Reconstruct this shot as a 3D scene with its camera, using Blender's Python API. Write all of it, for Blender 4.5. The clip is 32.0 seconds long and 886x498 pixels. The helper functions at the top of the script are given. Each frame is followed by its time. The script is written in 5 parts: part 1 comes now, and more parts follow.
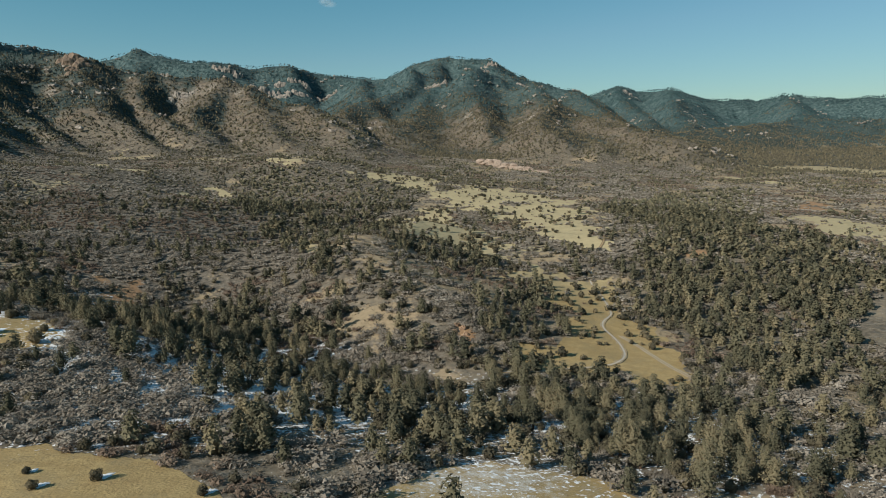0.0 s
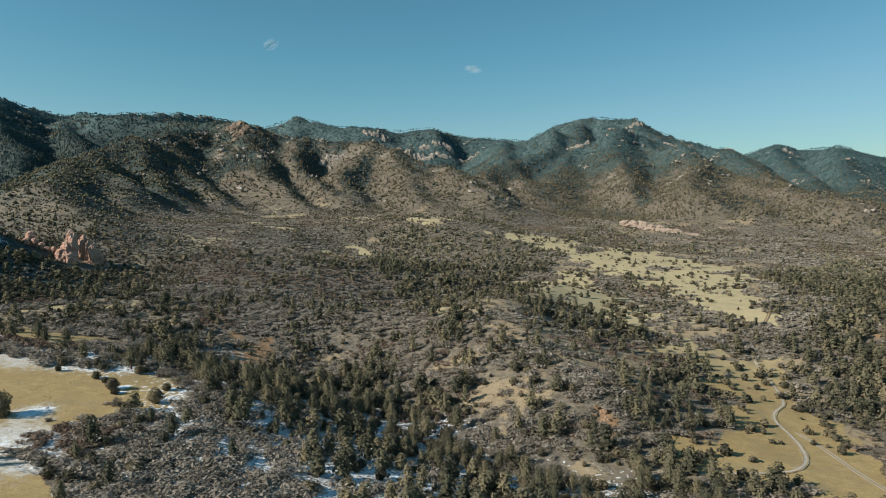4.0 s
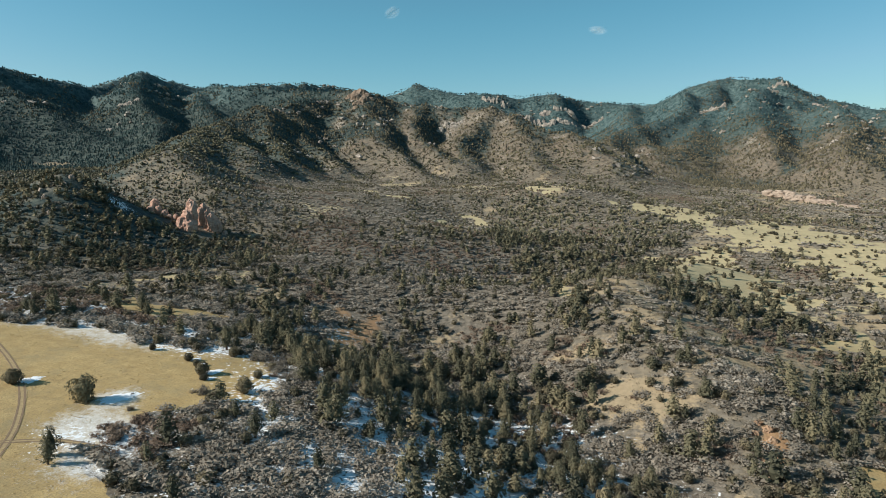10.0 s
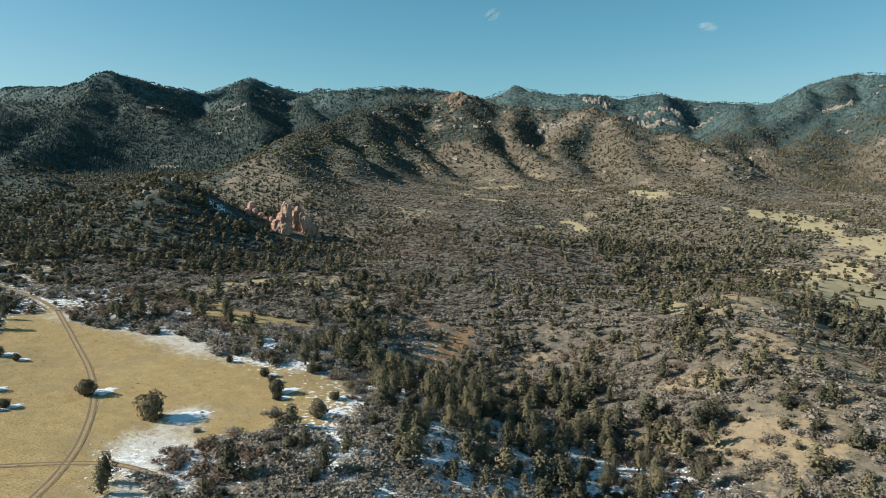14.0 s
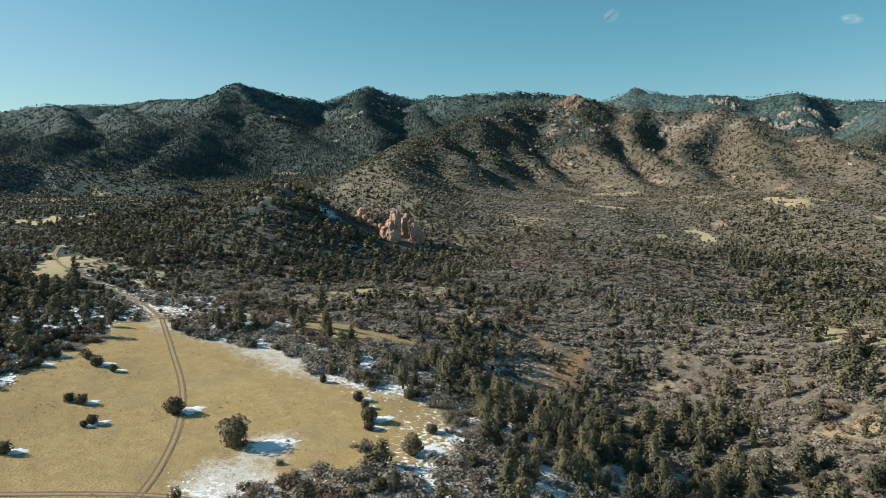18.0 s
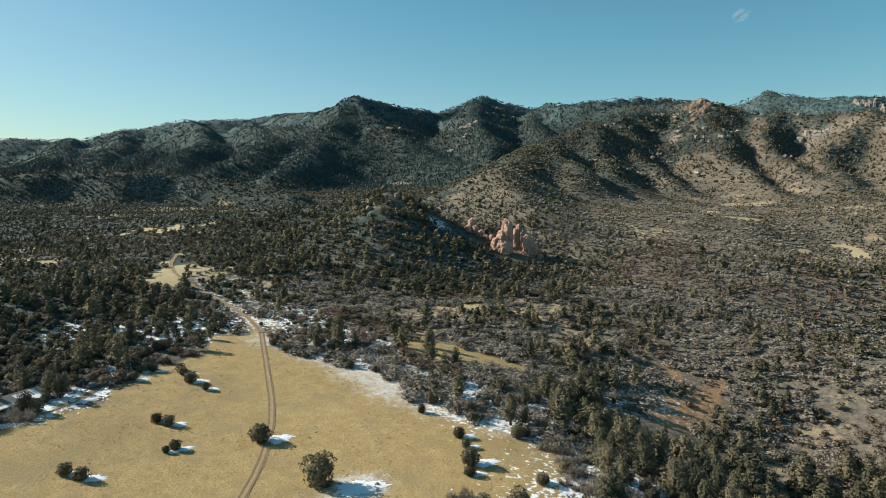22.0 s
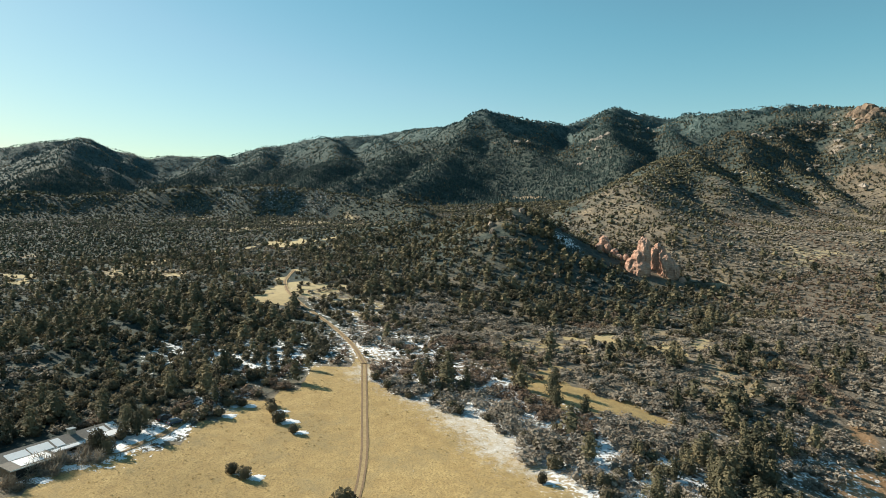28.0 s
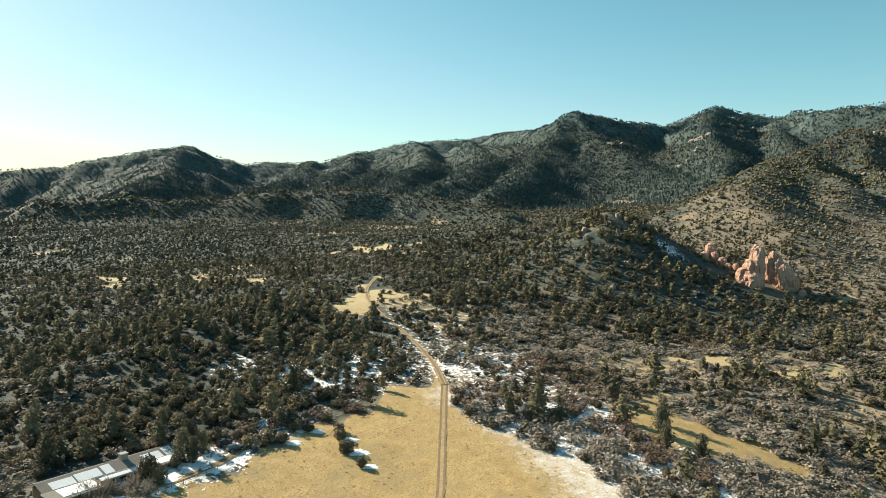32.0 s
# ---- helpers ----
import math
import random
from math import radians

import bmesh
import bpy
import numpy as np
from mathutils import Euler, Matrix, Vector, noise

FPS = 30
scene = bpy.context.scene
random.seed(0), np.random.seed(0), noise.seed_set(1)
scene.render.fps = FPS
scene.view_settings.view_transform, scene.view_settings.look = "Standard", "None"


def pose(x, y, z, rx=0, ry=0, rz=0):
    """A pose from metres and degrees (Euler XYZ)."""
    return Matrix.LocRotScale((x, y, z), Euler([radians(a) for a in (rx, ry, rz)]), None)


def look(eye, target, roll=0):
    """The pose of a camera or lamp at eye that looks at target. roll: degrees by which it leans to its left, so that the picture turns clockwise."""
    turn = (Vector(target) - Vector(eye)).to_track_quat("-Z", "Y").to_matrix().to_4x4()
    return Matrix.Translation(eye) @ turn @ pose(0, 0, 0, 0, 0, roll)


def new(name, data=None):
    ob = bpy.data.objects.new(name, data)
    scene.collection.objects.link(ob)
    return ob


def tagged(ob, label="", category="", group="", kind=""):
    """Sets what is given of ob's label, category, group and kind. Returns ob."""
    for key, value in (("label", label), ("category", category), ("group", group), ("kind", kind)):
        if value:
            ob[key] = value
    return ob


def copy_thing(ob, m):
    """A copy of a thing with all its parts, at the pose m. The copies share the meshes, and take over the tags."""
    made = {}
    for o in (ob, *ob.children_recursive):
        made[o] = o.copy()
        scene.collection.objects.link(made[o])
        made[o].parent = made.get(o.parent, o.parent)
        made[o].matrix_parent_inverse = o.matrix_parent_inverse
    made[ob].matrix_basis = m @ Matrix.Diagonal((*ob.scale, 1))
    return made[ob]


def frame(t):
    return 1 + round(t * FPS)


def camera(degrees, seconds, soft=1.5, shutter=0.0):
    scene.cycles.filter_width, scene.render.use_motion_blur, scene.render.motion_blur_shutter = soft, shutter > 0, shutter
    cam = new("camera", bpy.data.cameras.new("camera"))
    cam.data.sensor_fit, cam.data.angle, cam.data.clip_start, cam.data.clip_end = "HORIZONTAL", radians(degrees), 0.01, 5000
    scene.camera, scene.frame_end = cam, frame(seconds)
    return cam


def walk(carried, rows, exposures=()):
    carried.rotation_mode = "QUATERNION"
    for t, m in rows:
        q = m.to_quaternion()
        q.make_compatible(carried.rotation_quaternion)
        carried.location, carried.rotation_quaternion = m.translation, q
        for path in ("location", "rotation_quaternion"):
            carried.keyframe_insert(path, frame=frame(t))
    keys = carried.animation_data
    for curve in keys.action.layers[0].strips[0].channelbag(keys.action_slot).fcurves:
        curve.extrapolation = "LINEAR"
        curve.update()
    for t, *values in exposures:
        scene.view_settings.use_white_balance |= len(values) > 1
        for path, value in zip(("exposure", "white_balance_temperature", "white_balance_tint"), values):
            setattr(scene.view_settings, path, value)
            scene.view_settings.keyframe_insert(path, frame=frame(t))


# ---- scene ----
cam = camera(65.98, 32.0, 0.75)
PATH = [
    (0, pose(-0.00, 0.00, 70.00, 81.20, 0.18, 0.00)),
    (0.5, pose(0.37, 3.46, 70.07, 81.48, 0.15, 1.94)),
    (1, pose(0.76, 6.88, 70.05, 82.39, 0.11, 3.88)),
    (1.5, pose(1.06, 10.20, 69.98, 84.34, 0.07, 5.74)),
    (2, pose(1.28, 13.45, 69.72, 85.58, 0.02, 7.14)),
    (2.5, pose(1.28, 16.86, 69.45, 85.85, -0.02, 8.36)),
    (3, pose(1.02, 20.39, 69.37, 86.09, -0.06, 9.54)),
    (3.5, pose(0.60, 23.98, 69.45, 86.25, -0.07, 10.63)),
    (5.5, pose(-1.52, 37.23, 69.28, 85.73, -0.08, 14.66)),
    (6, pose(-2.24, 40.47, 69.35, 85.02, -0.08, 15.42)),
    (6.5, pose(-2.99, 43.73, 69.39, 84.24, -0.07, 16.16)),
    (7, pose(-3.80, 47.08, 69.41, 83.43, -0.06, 16.91)),
    (7.5, pose(-4.73, 50.47, 69.40, 83.45, -0.06, 17.68)),
    (8, pose(-5.71, 53.76, 69.35, 83.47, -0.05, 18.45)),
    (8.5, pose(-6.73, 56.97, 69.32, 83.50, -0.05, 19.27)),
    (9, pose(-7.81, 60.10, 69.30, 83.52, -0.05, 20.06)),
    (9.5, pose(-9.13, 63.25, 69.26, 83.55, -0.03, 20.83)),
    (10, pose(-10.64, 66.55, 69.30, 83.58, -0.01, 21.61)),
    (10.5, pose(-12.13, 69.89, 69.37, 83.59, 0.01, 22.66)),
    (11, pose(-13.50, 73.11, 69.34, 83.60, 0.03, 23.68)),
    (11.5, pose(-14.51, 76.13, 69.27, 83.61, 0.03, 24.68)),
    (12, pose(-15.47, 79.03, 69.32, 83.64, -0.02, 25.69)),
    (12.5, pose(-16.50, 81.98, 69.39, 83.66, -0.03, 26.71)),
    (13, pose(-17.74, 84.95, 69.47, 83.70, -0.07, 27.71)),
    (13.5, pose(-19.14, 88.01, 69.52, 83.72, -0.11, 28.74)),
    (14, pose(-20.67, 91.01, 69.56, 83.80, -0.14, 29.74)),
    (14.5, pose(-22.19, 93.94, 69.55, 83.86, -0.13, 30.75)),
    (16.5, pose(-28.92, 105.91, 69.30, 84.15, -0.11, 35.16)),
    (17, pose(-30.59, 108.64, 69.28, 84.21, -0.08, 36.31)),
    (17.5, pose(-32.40, 111.28, 69.39, 84.25, -0.04, 37.71)),
    (18, pose(-34.26, 113.85, 69.48, 84.29, -0.00, 39.19)),
    (18.5, pose(-36.16, 116.31, 69.54, 84.36, 0.02, 40.41)),
    (19, pose(-38.16, 118.74, 69.57, 84.47, 0.04, 41.64)),
    (19.5, pose(-40.27, 121.18, 69.54, 84.59, 0.05, 42.85)),
    (20, pose(-42.41, 123.69, 69.47, 84.71, 0.06, 44.05)),
    (20.5, pose(-44.57, 126.27, 69.36, 84.82, 0.09, 45.23)),
    (21, pose(-46.73, 128.87, 69.27, 84.92, 0.11, 46.40)),
    (21.5, pose(-48.96, 131.39, 69.11, 85.02, 0.09, 47.55)),
    (22, pose(-51.28, 133.94, 68.96, 85.12, 0.12, 48.70)),
    (22.5, pose(-53.68, 136.36, 68.79, 85.24, 0.17, 49.87)),
    (23, pose(-56.01, 138.67, 68.67, 85.36, 0.21, 50.98)),
    (23.5, pose(-58.21, 140.89, 68.72, 85.48, 0.20, 51.99)),
    (24, pose(-60.31, 142.94, 68.88, 85.57, 0.16, 52.86)),
    (24.5, pose(-62.53, 144.98, 69.03, 85.68, 0.11, 53.73)),
    (25, pose(-64.94, 147.08, 69.17, 85.78, 0.04, 54.58)),
    (25.5, pose(-67.46, 149.17, 69.22, 85.87, -0.01, 55.41)),
    (27.5, pose(-77.63, 156.88, 69.32, 86.24, -0.08, 58.58)),
    (28, pose(-80.20, 158.68, 69.38, 86.32, -0.09, 59.34)),
    (28.5, pose(-82.91, 160.36, 69.49, 86.38, -0.08, 60.09)),
    (29, pose(-85.62, 162.12, 69.56, 86.44, -0.04, 61.03)),
    (29.5, pose(-88.48, 163.78, 69.54, 86.48, -0.03, 61.93)),
    (30, pose(-91.39, 165.43, 69.44, 86.53, -0.03, 62.77)),
    (30.5, pose(-94.28, 167.03, 69.37, 86.59, -0.08, 63.58)),
    (31, pose(-97.13, 168.63, 69.38, 86.62, -0.07, 64.46)),
    (31.5, pose(-99.95, 170.10, 69.38, 86.66, -0.05, 65.58)),
    (32, pose(-102.71, 171.61, 69.36, 86.68, -0.05, 66.79)),
]
walk(cam, PATH, [(0, 0.12, 6000, 8), (8, 0.50, 5950, 8), (20, 0.52, 6150, 8), (28, 0.78, 6600, 8), (32, 1.05, 7000, 8)])

# ---- light ----
SUN_AZ, SUN_EL = 121.0, 29.0      # heading of the sun in degrees left of +y, and its height
world = bpy.data.worlds.new("sky")
world.use_nodes = True
wn = world.node_tree
sky = wn.nodes.new("ShaderNodeTexSky")
sky.sky_type, sky.sun_disc = "NISHITA", False
sky.sun_elevation, sky.sun_rotation = radians(SUN_EL), radians(-SUN_AZ)
sky.altitude, sky.air_density, sky.dust_density, sky.ozone_density = 2000, 1.0, 1.6, 1.5
grade = wn.nodes.new("ShaderNodeMixRGB")
grade.blend_type, grade.inputs[0].default_value = "MULTIPLY", 1.0
tone = wn.nodes.new("ShaderNodeValToRGB")     # clear teal overhead, pale yellow haze towards the sun
tone.color_ramp.elements[0].position, tone.color_ramp.elements[0].color = 0.27, (0.68, 1.06, 0.88, 1)
middle_tone = tone.color_ramp.elements.new(0.42)
middle_tone.color = (0.81, 0.98, 0.82, 1)
tone.color_ramp.elements[2].position, tone.color_ramp.elements[2].color = 1.0, (0.72, 0.69, 0.50, 1)
thin_sky = wn.nodes.new("ShaderNodeMath")
thin_sky.operation, thin_sky.inputs[1].default_value = "MULTIPLY", 0.10
wn.links.new(sky.outputs[0], thin_sky.inputs[0])
wn.links.new(thin_sky.outputs[0], tone.inputs[0])
wn.links.new(tone.outputs[0], grade.inputs[2])
wn.links.new(sky.outputs[0], grade.inputs[1])
wn.links.new(grade.outputs[0], wn.nodes["Background"].inputs[0])
wn.nodes["Background"].inputs[1].default_value = 0.087
scene.world = world
sun_dir = Vector((-math.sin(radians(SUN_AZ)) * math.cos(radians(SUN_EL)), math.cos(radians(SUN_AZ)) * math.cos(radians(SUN_EL)), math.sin(radians(SUN_EL))))
sun = new("sun", bpy.data.lights.new("sun", "SUN"))
sun.data.energy, sun.data.angle, sun.data.color = 5.0, radians(0.5), (1.0, 0.90, 0.75)
sun.matrix_world = look(sun_dir * 900, (0, 0, 0))

# ---- tools ----
def link(tree, a, b):
    tree.links.new(a, b)


def surface(name, roughness=0.9):
    """A new material: its node tree, its shader, and a function that adds nodes."""
    m = bpy.data.materials.new(name)
    m.use_nodes = True
    t = m.node_tree
    shader = t.nodes["Principled BSDF"]
    shader.inputs["Roughness"].default_value = roughness
    shader.inputs["Specular IOR Level"].default_value = 0.25
    return m, t, shader


def noise_node(t, scale, detail=3, where=None, rough_=0.55):
    n = t.nodes.new("ShaderNodeTexNoise")
    n.inputs["Scale"].default_value, n.inputs["Detail"].default_value, n.inputs["Roughness"].default_value = scale, detail, rough_
    if where is not None:
        link(t, where, n.inputs["Vector"])
    return n.outputs["Fac"]


def ramp(t, value, *stops):
    r = t.nodes.new("ShaderNodeValToRGB")
    while len(r.color_ramp.elements) < len(stops):
        r.color_ramp.elements.new(0.5)
    for e, (at, colour) in zip(r.color_ramp.elements, stops):
        e.position, e.color = at, (*colour, 1) if len(colour) == 3 else colour
    link(t, value, r.inputs[0])
    return r.outputs[0]


def mix(t, fac, a, b, kind="MIX"):
    n = t.nodes.new("ShaderNodeMixRGB")
    n.blend_type = kind
    for socket, v in zip(n.inputs, (fac, a, b)):
        if isinstance(v, (int, float)):
            socket.default_value = v
        elif isinstance(v, tuple):
            socket.default_value = (*v, 1)
        else:
            link(t, v, socket)
    return n.outputs[0]


def calc(t, kind, a, b=0.0, clamp=False):
    n = t.nodes.new("ShaderNodeMath")
    n.operation, n.use_clamp = kind, clamp
    for socket, v in zip(n.inputs, (a, b)):
        if isinstance(v, (int, float)):
            socket.default_value = v
        else:
            link(t, v, socket)
    return n.outputs[0]


def bump(t, shader, value, strength, distance):
    b = t.nodes.new("ShaderNodeBump")
    b.inputs["Strength"].default_value, b.inputs["Distance"].default_value = strength, distance
    link(t, value, b.inputs["Height"])
    link(t, b.outputs[0], shader.inputs["Normal"])


def position(t):
    return t.nodes.new("ShaderNodeNewGeometry").outputs["Position"]


def attribute(t, name):
    a = t.nodes.new("ShaderNodeAttribute")
    a.attribute_name = name
    return a


def plain(name, colour, roughness=0.8, scale=1.5, spread=0.25, metal=0.0, relief=0.0):
    """A surface of one material with grain and stains of two sizes."""
    m, t, shader = surface(name, roughness)
    p = position(t)
    both = calc(t, "ADD", calc(t, "MULTIPLY", noise_node(t, scale, 3, p), 0.6), calc(t, "MULTIPLY", noise_node(t, scale * 9, 2, p), 0.4))
    low, high = tuple(c * (1 - spread) for c in colour), tuple(min(1, c * (1 + spread)) for c in colour)
    link(t, ramp(t, both, (0.3, low), (0.7, high)), shader.inputs["Base Color"])
    shader.inputs["Metallic"].default_value = metal
    if relief:
        bump(t, shader, both, 0.7, relief)
    return m


def foliage(name, dark, light, tip):
    """Needles or twigs: each plant and each clump has its own shade."""
    m, t, shader = surface(name, 0.85)
    shader.inputs["Specular IOR Level"].default_value = 0.12
    g = t.nodes.new("ShaderNodeNewGeometry")
    info = t.nodes.new("ShaderNodeObjectInfo")
    a = calc(t, "FRACT", calc(t, "ADD", attribute(t, "tint").outputs["Fac"], info.outputs["Random"]))
    own = calc(t, "ADD", calc(t, "MULTIPLY", a, 0.82), calc(t, "MULTIPLY", g.outputs["Random Per Island"], 0.18))
    shade = ramp(t, own, (0.0, dark), (0.6, light), (1.0, tip))
    link(t, shade, shader.inputs["Base Color"])
    leaf, both = t.nodes.new("ShaderNodeBsdfTranslucent"), t.nodes.new("ShaderNodeMixShader")
    link(t, shade, leaf.inputs["Color"])
    both.inputs[0].default_value = 0.18
    link(t, shader.outputs[0], both.inputs[1])
    link(t, leaf.outputs[0], both.inputs[2])
    link(t, both.outputs[0], t.nodes["Material Output"].inputs["Surface"])
    return m


def part(name, bm, material, parent=None, label=""):
    """A bmesh as one mesh object under its thing."""
    me = bpy.data.meshes.new(name)
    bm.to_mesh(me)
    bm.free()
    me.materials.append(material)
    ob = new(name, me)
    if parent is not None:
        ob.parent = parent
    if label:
        ob["label"] = label
    return ob


def box(bm, x0, y0, z0, x1, y1, z1, bevel=0.0):
    r = bmesh.ops.create_cube(bm, size=1.0, matrix=Matrix.Translation(((x0 + x1) / 2, (y0 + y1) / 2, (z0 + z1) / 2)) @ Matrix.Diagonal((x1 - x0, y1 - y0, z1 - z0, 1)))
    if bevel:
        edges = list({e for v in r["verts"] for e in v.link_edges})
        bmesh.ops.bevel(bm, geom=edges, offset=bevel, segments=2, affect="EDGES")
    return bm


def rod(bm, a, b, r0, r1, sides=8):
    a, b = Vector(a), Vector(b)
    turn = (b - a).to_track_quat("Z", "Y").to_matrix().to_4x4()
    bmesh.ops.create_cone(bm, cap_ends=True, segments=sides, radius1=r0, radius2=r1, depth=(b - a).length, matrix=Matrix.Translation((a + b) / 2) @ turn)
    return bm


def tri_mesh(name, co, tris, materials, tint=None, slots=None, smooth=False):
    """A mesh of triangles straight from arrays."""
    me = bpy.data.meshes.new(name)
    n = len(tris)
    me.vertices.add(len(co))
    me.vertices.foreach_set("co", np.ascontiguousarray(co, np.float32).ravel())
    me.loops.add(3 * n)
    me.loops.foreach_set("vertex_index", np.ascontiguousarray(tris, np.int32).ravel())
    me.polygons.add(n)
    me.polygons.foreach_set("loop_start", np.arange(0, 3 * n, 3, dtype=np.int32))
    for m in materials:
        me.materials.append(m)
    if slots is not None:
        me.polygons.foreach_set("material_index", np.ascontiguousarray(slots, np.int32))
    me.polygons.foreach_set("use_smooth", np.full(n, smooth))
    if tint is not None:
        me.attributes.new("tint", "FLOAT", "POINT").data.foreach_set("value", np.ascontiguousarray(tint, np.float32))
    me.update(calc_edges=True)
    return me

# ---- relief ----
def lattice(ix, iy, seed):
    """Repeatable numbers from 0 to 1 on a whole-number lattice."""
    h = (ix.astype(np.int64) * 374761393 + iy.astype(np.int64) * 668265263 + seed * 1442695041) & 0xFFFFFFFF
    h = ((h ^ (h >> 13)) * 1274126177) & 0xFFFFFFFF
    return ((h ^ (h >> 16)) & 0xFFFF) / 65535.0


def grain(x, y, size, seed=0):
    """Smooth value noise from -1 to 1, with bumps of that size in metres."""
    x, y = np.asarray(x, float) / size, np.asarray(y, float) / size
    ix, iy = np.floor(x), np.floor(y)
    u, v = x - ix, y - iy
    u, v = u * u * u * (u * (6 * u - 15) + 10), v * v * v * (v * (6 * v - 15) + 10)
    a, b = lattice(ix, iy, seed), lattice(ix + 1, iy, seed)
    c, d = lattice(ix, iy + 1, seed), lattice(ix + 1, iy + 1, seed)
    return 2 * ((a * (1 - u) + b * u) * (1 - v) + (c * (1 - u) + d * u) * v) - 1


def rough(x, y, size, octaves, seed=0):
    total, gain = 0.0, 1.0
    for k in range(octaves):
        total = total + gain * grain(x + 37 * k, y - 53 * k, size / 2 ** k, seed + k)
        gain *= 0.5
    return total


def gullies(x, y, size, octaves, seed=0):
    """Ridged noise: sharp crests and round hollows, 0 to about 1."""
    total, gain, norm = 0.0, 1.0, 0.0
    for k in range(octaves):
        total = total + gain * (1 - np.abs(grain(x + 19 * k, y + 71 * k, size / 2 ** k, seed + k))) ** 2
        norm += gain
        gain *= 0.5
    return total / norm


# Spot heights of the valley floor: x, y, z in metres
FIELD = [(-190, 216, -1), (-245, 199, 2.5), (-288, 210, 6.5), (-307, 259, 10), (-278, 175, 6), (-201, 259, 1.5), (-151, 244, -2), (-135, 262, -4), (-60, 126, -1), (-130, 130, -1),
         (-40, 40, 0), (-256, 301, 5), (-310, 120, 2), (-200, 60, 0)]
VALLEY = [(-293, 401, 3), (-338, 373, 4), (-300, 452, 3), (-440, 464, 16), (-400, 380, 12), (-432, 532, 13), (-189, 372, -15), (-124, 536, -22), (-100, 420, -25), (-60, 300, -26), (20, 200, -16), (70, 310, -23),
          (94, 242, -19), (105, 440, -22), (180, 300, -22), (300, 400, -18), (131, 520, -9), (168, 467, -10), (170, 769, -1), (-15, 720, -9), (60, 100, -6), (300, 700, -4), (250, 100, -10), (-45, 366, -19), (-108, 447, -11)]
SLOPES = [(-260, 744, 10), (-289, 864, 4), (-413, 894, 35), (-459, 984, 37), (-228, 1024, 42), (-60, 1100, 25), (184, 1230, 17), (-472, 285, 21), (-484, 169, 2), (-373, 203, 8), (-586, 206, 18),
          (-711, 335, 30), (-741, 146, 18), (-935, 653, 44), (-732, 517, 44), (-1000, 250, 40), (700, 900, 0), (600, 1500, 20), (1500, 2000, 60), (-1100, 1000, 75), (-500, 700, 38), (1500, 300, -10),
          (-1500, -300, 40), (0, -1500, 0), (-600, 40, 8), (0, 1700, 50)]
SPOTS = np.array(FIELD + VALLEY + SLOPES, float)


def kernel(dx, dy):
    return np.sqrt(dx * dx + dy * dy + 70.0 ** 2)


_n = len(SPOTS)
_a = np.zeros((_n + 1, _n + 1))
_a[:_n, :_n] = kernel(SPOTS[:, None, 0] - SPOTS[None, :, 0], SPOTS[:, None, 1] - SPOTS[None, :, 1])
_a[:_n, _n] = _a[_n, :_n] = 1
WEIGHTS = np.linalg.solve(_a, np.append(SPOTS[:, 2], 0))


def valley(x, y):
    z = np.full(np.shape(x), WEIGHTS[-1])
    for (sx, sy, _), w in zip(SPOTS, WEIGHTS[:-1]):
        z = z + w * kernel(x - sx, y - sy)
    return np.clip(z, -40, 110)


# Crest lines of the mountains: side slope, rounding, and the crest's points
FAR_RANGES = [
    (0.50, 25, [(2600, 3050, 270), (2085, 3288, 292), (1912, 3393, 275), (1701, 3501, 316), (1575, 3562, 278), (1356, 3596, 293), (1195, 3649, 354), (1033, 3699, 337), (913, 3728, 371), (768, 3714, 311)]),
    (0.68, 22, [(556, 2586, 229), (461, 2652, 281), (253, 2726, 334), (172, 2776, 395), (11, 2829, 416), (-102, 2830, 391), (-232, 2879, 331), (-347, 2967, 348), (-541, 2987, 368)]),
    (0.82, 18, [(-541, 2987, 368), (-633, 2863, 391), (-779, 2807, 380), (-853, 2771, 385), (-1024, 2800, 401), (-1099, 2824, 416), (-1222, 2824, 449), (-1369, 2817, 404), (-1404, 2363, 402), (-1496, 2064, 368)]),
]
NEAR_RANGES = [
    (0.80, 20, [(-1496, 2064, 368), (-1611, 1910, 347), (-1730, 1784, 387), (-1736, 1577, 318), (-1711, 1367, 325), (-1740, 1285, 346)]),
    (0.50, 28, [(-1778, 1305, 346), (-1984, 1271, 316), (-2521, 1433, 367), (-2581, 1317, 349), (-2653, 1152, 334), (-2779, 962, 300), (-2817, 832, 265), (-2874, 532, 245), (-2875, 406, 272), (-2880, 295, 309),
                (-2893, 52, 263), (-2934, -117, 222), (-2958, -314, 209), (-2958, -900, 220)]),
    (0.85, 12, [(-1403, 1750, 330), (-867, 1674, 274), (-744, 1687, 242), (-610, 1699, 234), (-454, 1658, 202), (-299, 1544, 147), (-184, 1462, 110)]),
]
SPURS = [
    (0.50, 15, [(-715, 823, 95), (-802, 945, 121), (-923, 1169, 165), (-1002, 1480, 235), (-966, 1678, 273), (-867, 1674, 274)]),
    (0.55, 18, [(-1778, 1305, 346), (-1586, 1250, 250), (-1370, 1213, 170), (-1168, 1144, 122)]),
    (0.48, 20, [(-1778, 1305, 346), (-1638, 1084, 229), (-1538, 857, 163), (-1351, 670, 104)]),
    (0.74, 10, [(-970, 629, 66), (-1086, 619, 80), (-1164, 562, 96), (-1187, 492, 101), (-1242, 395, 99), (-1281, 270, 85), (-1336, 151, 88), (-1390, 20, 84)]),
]
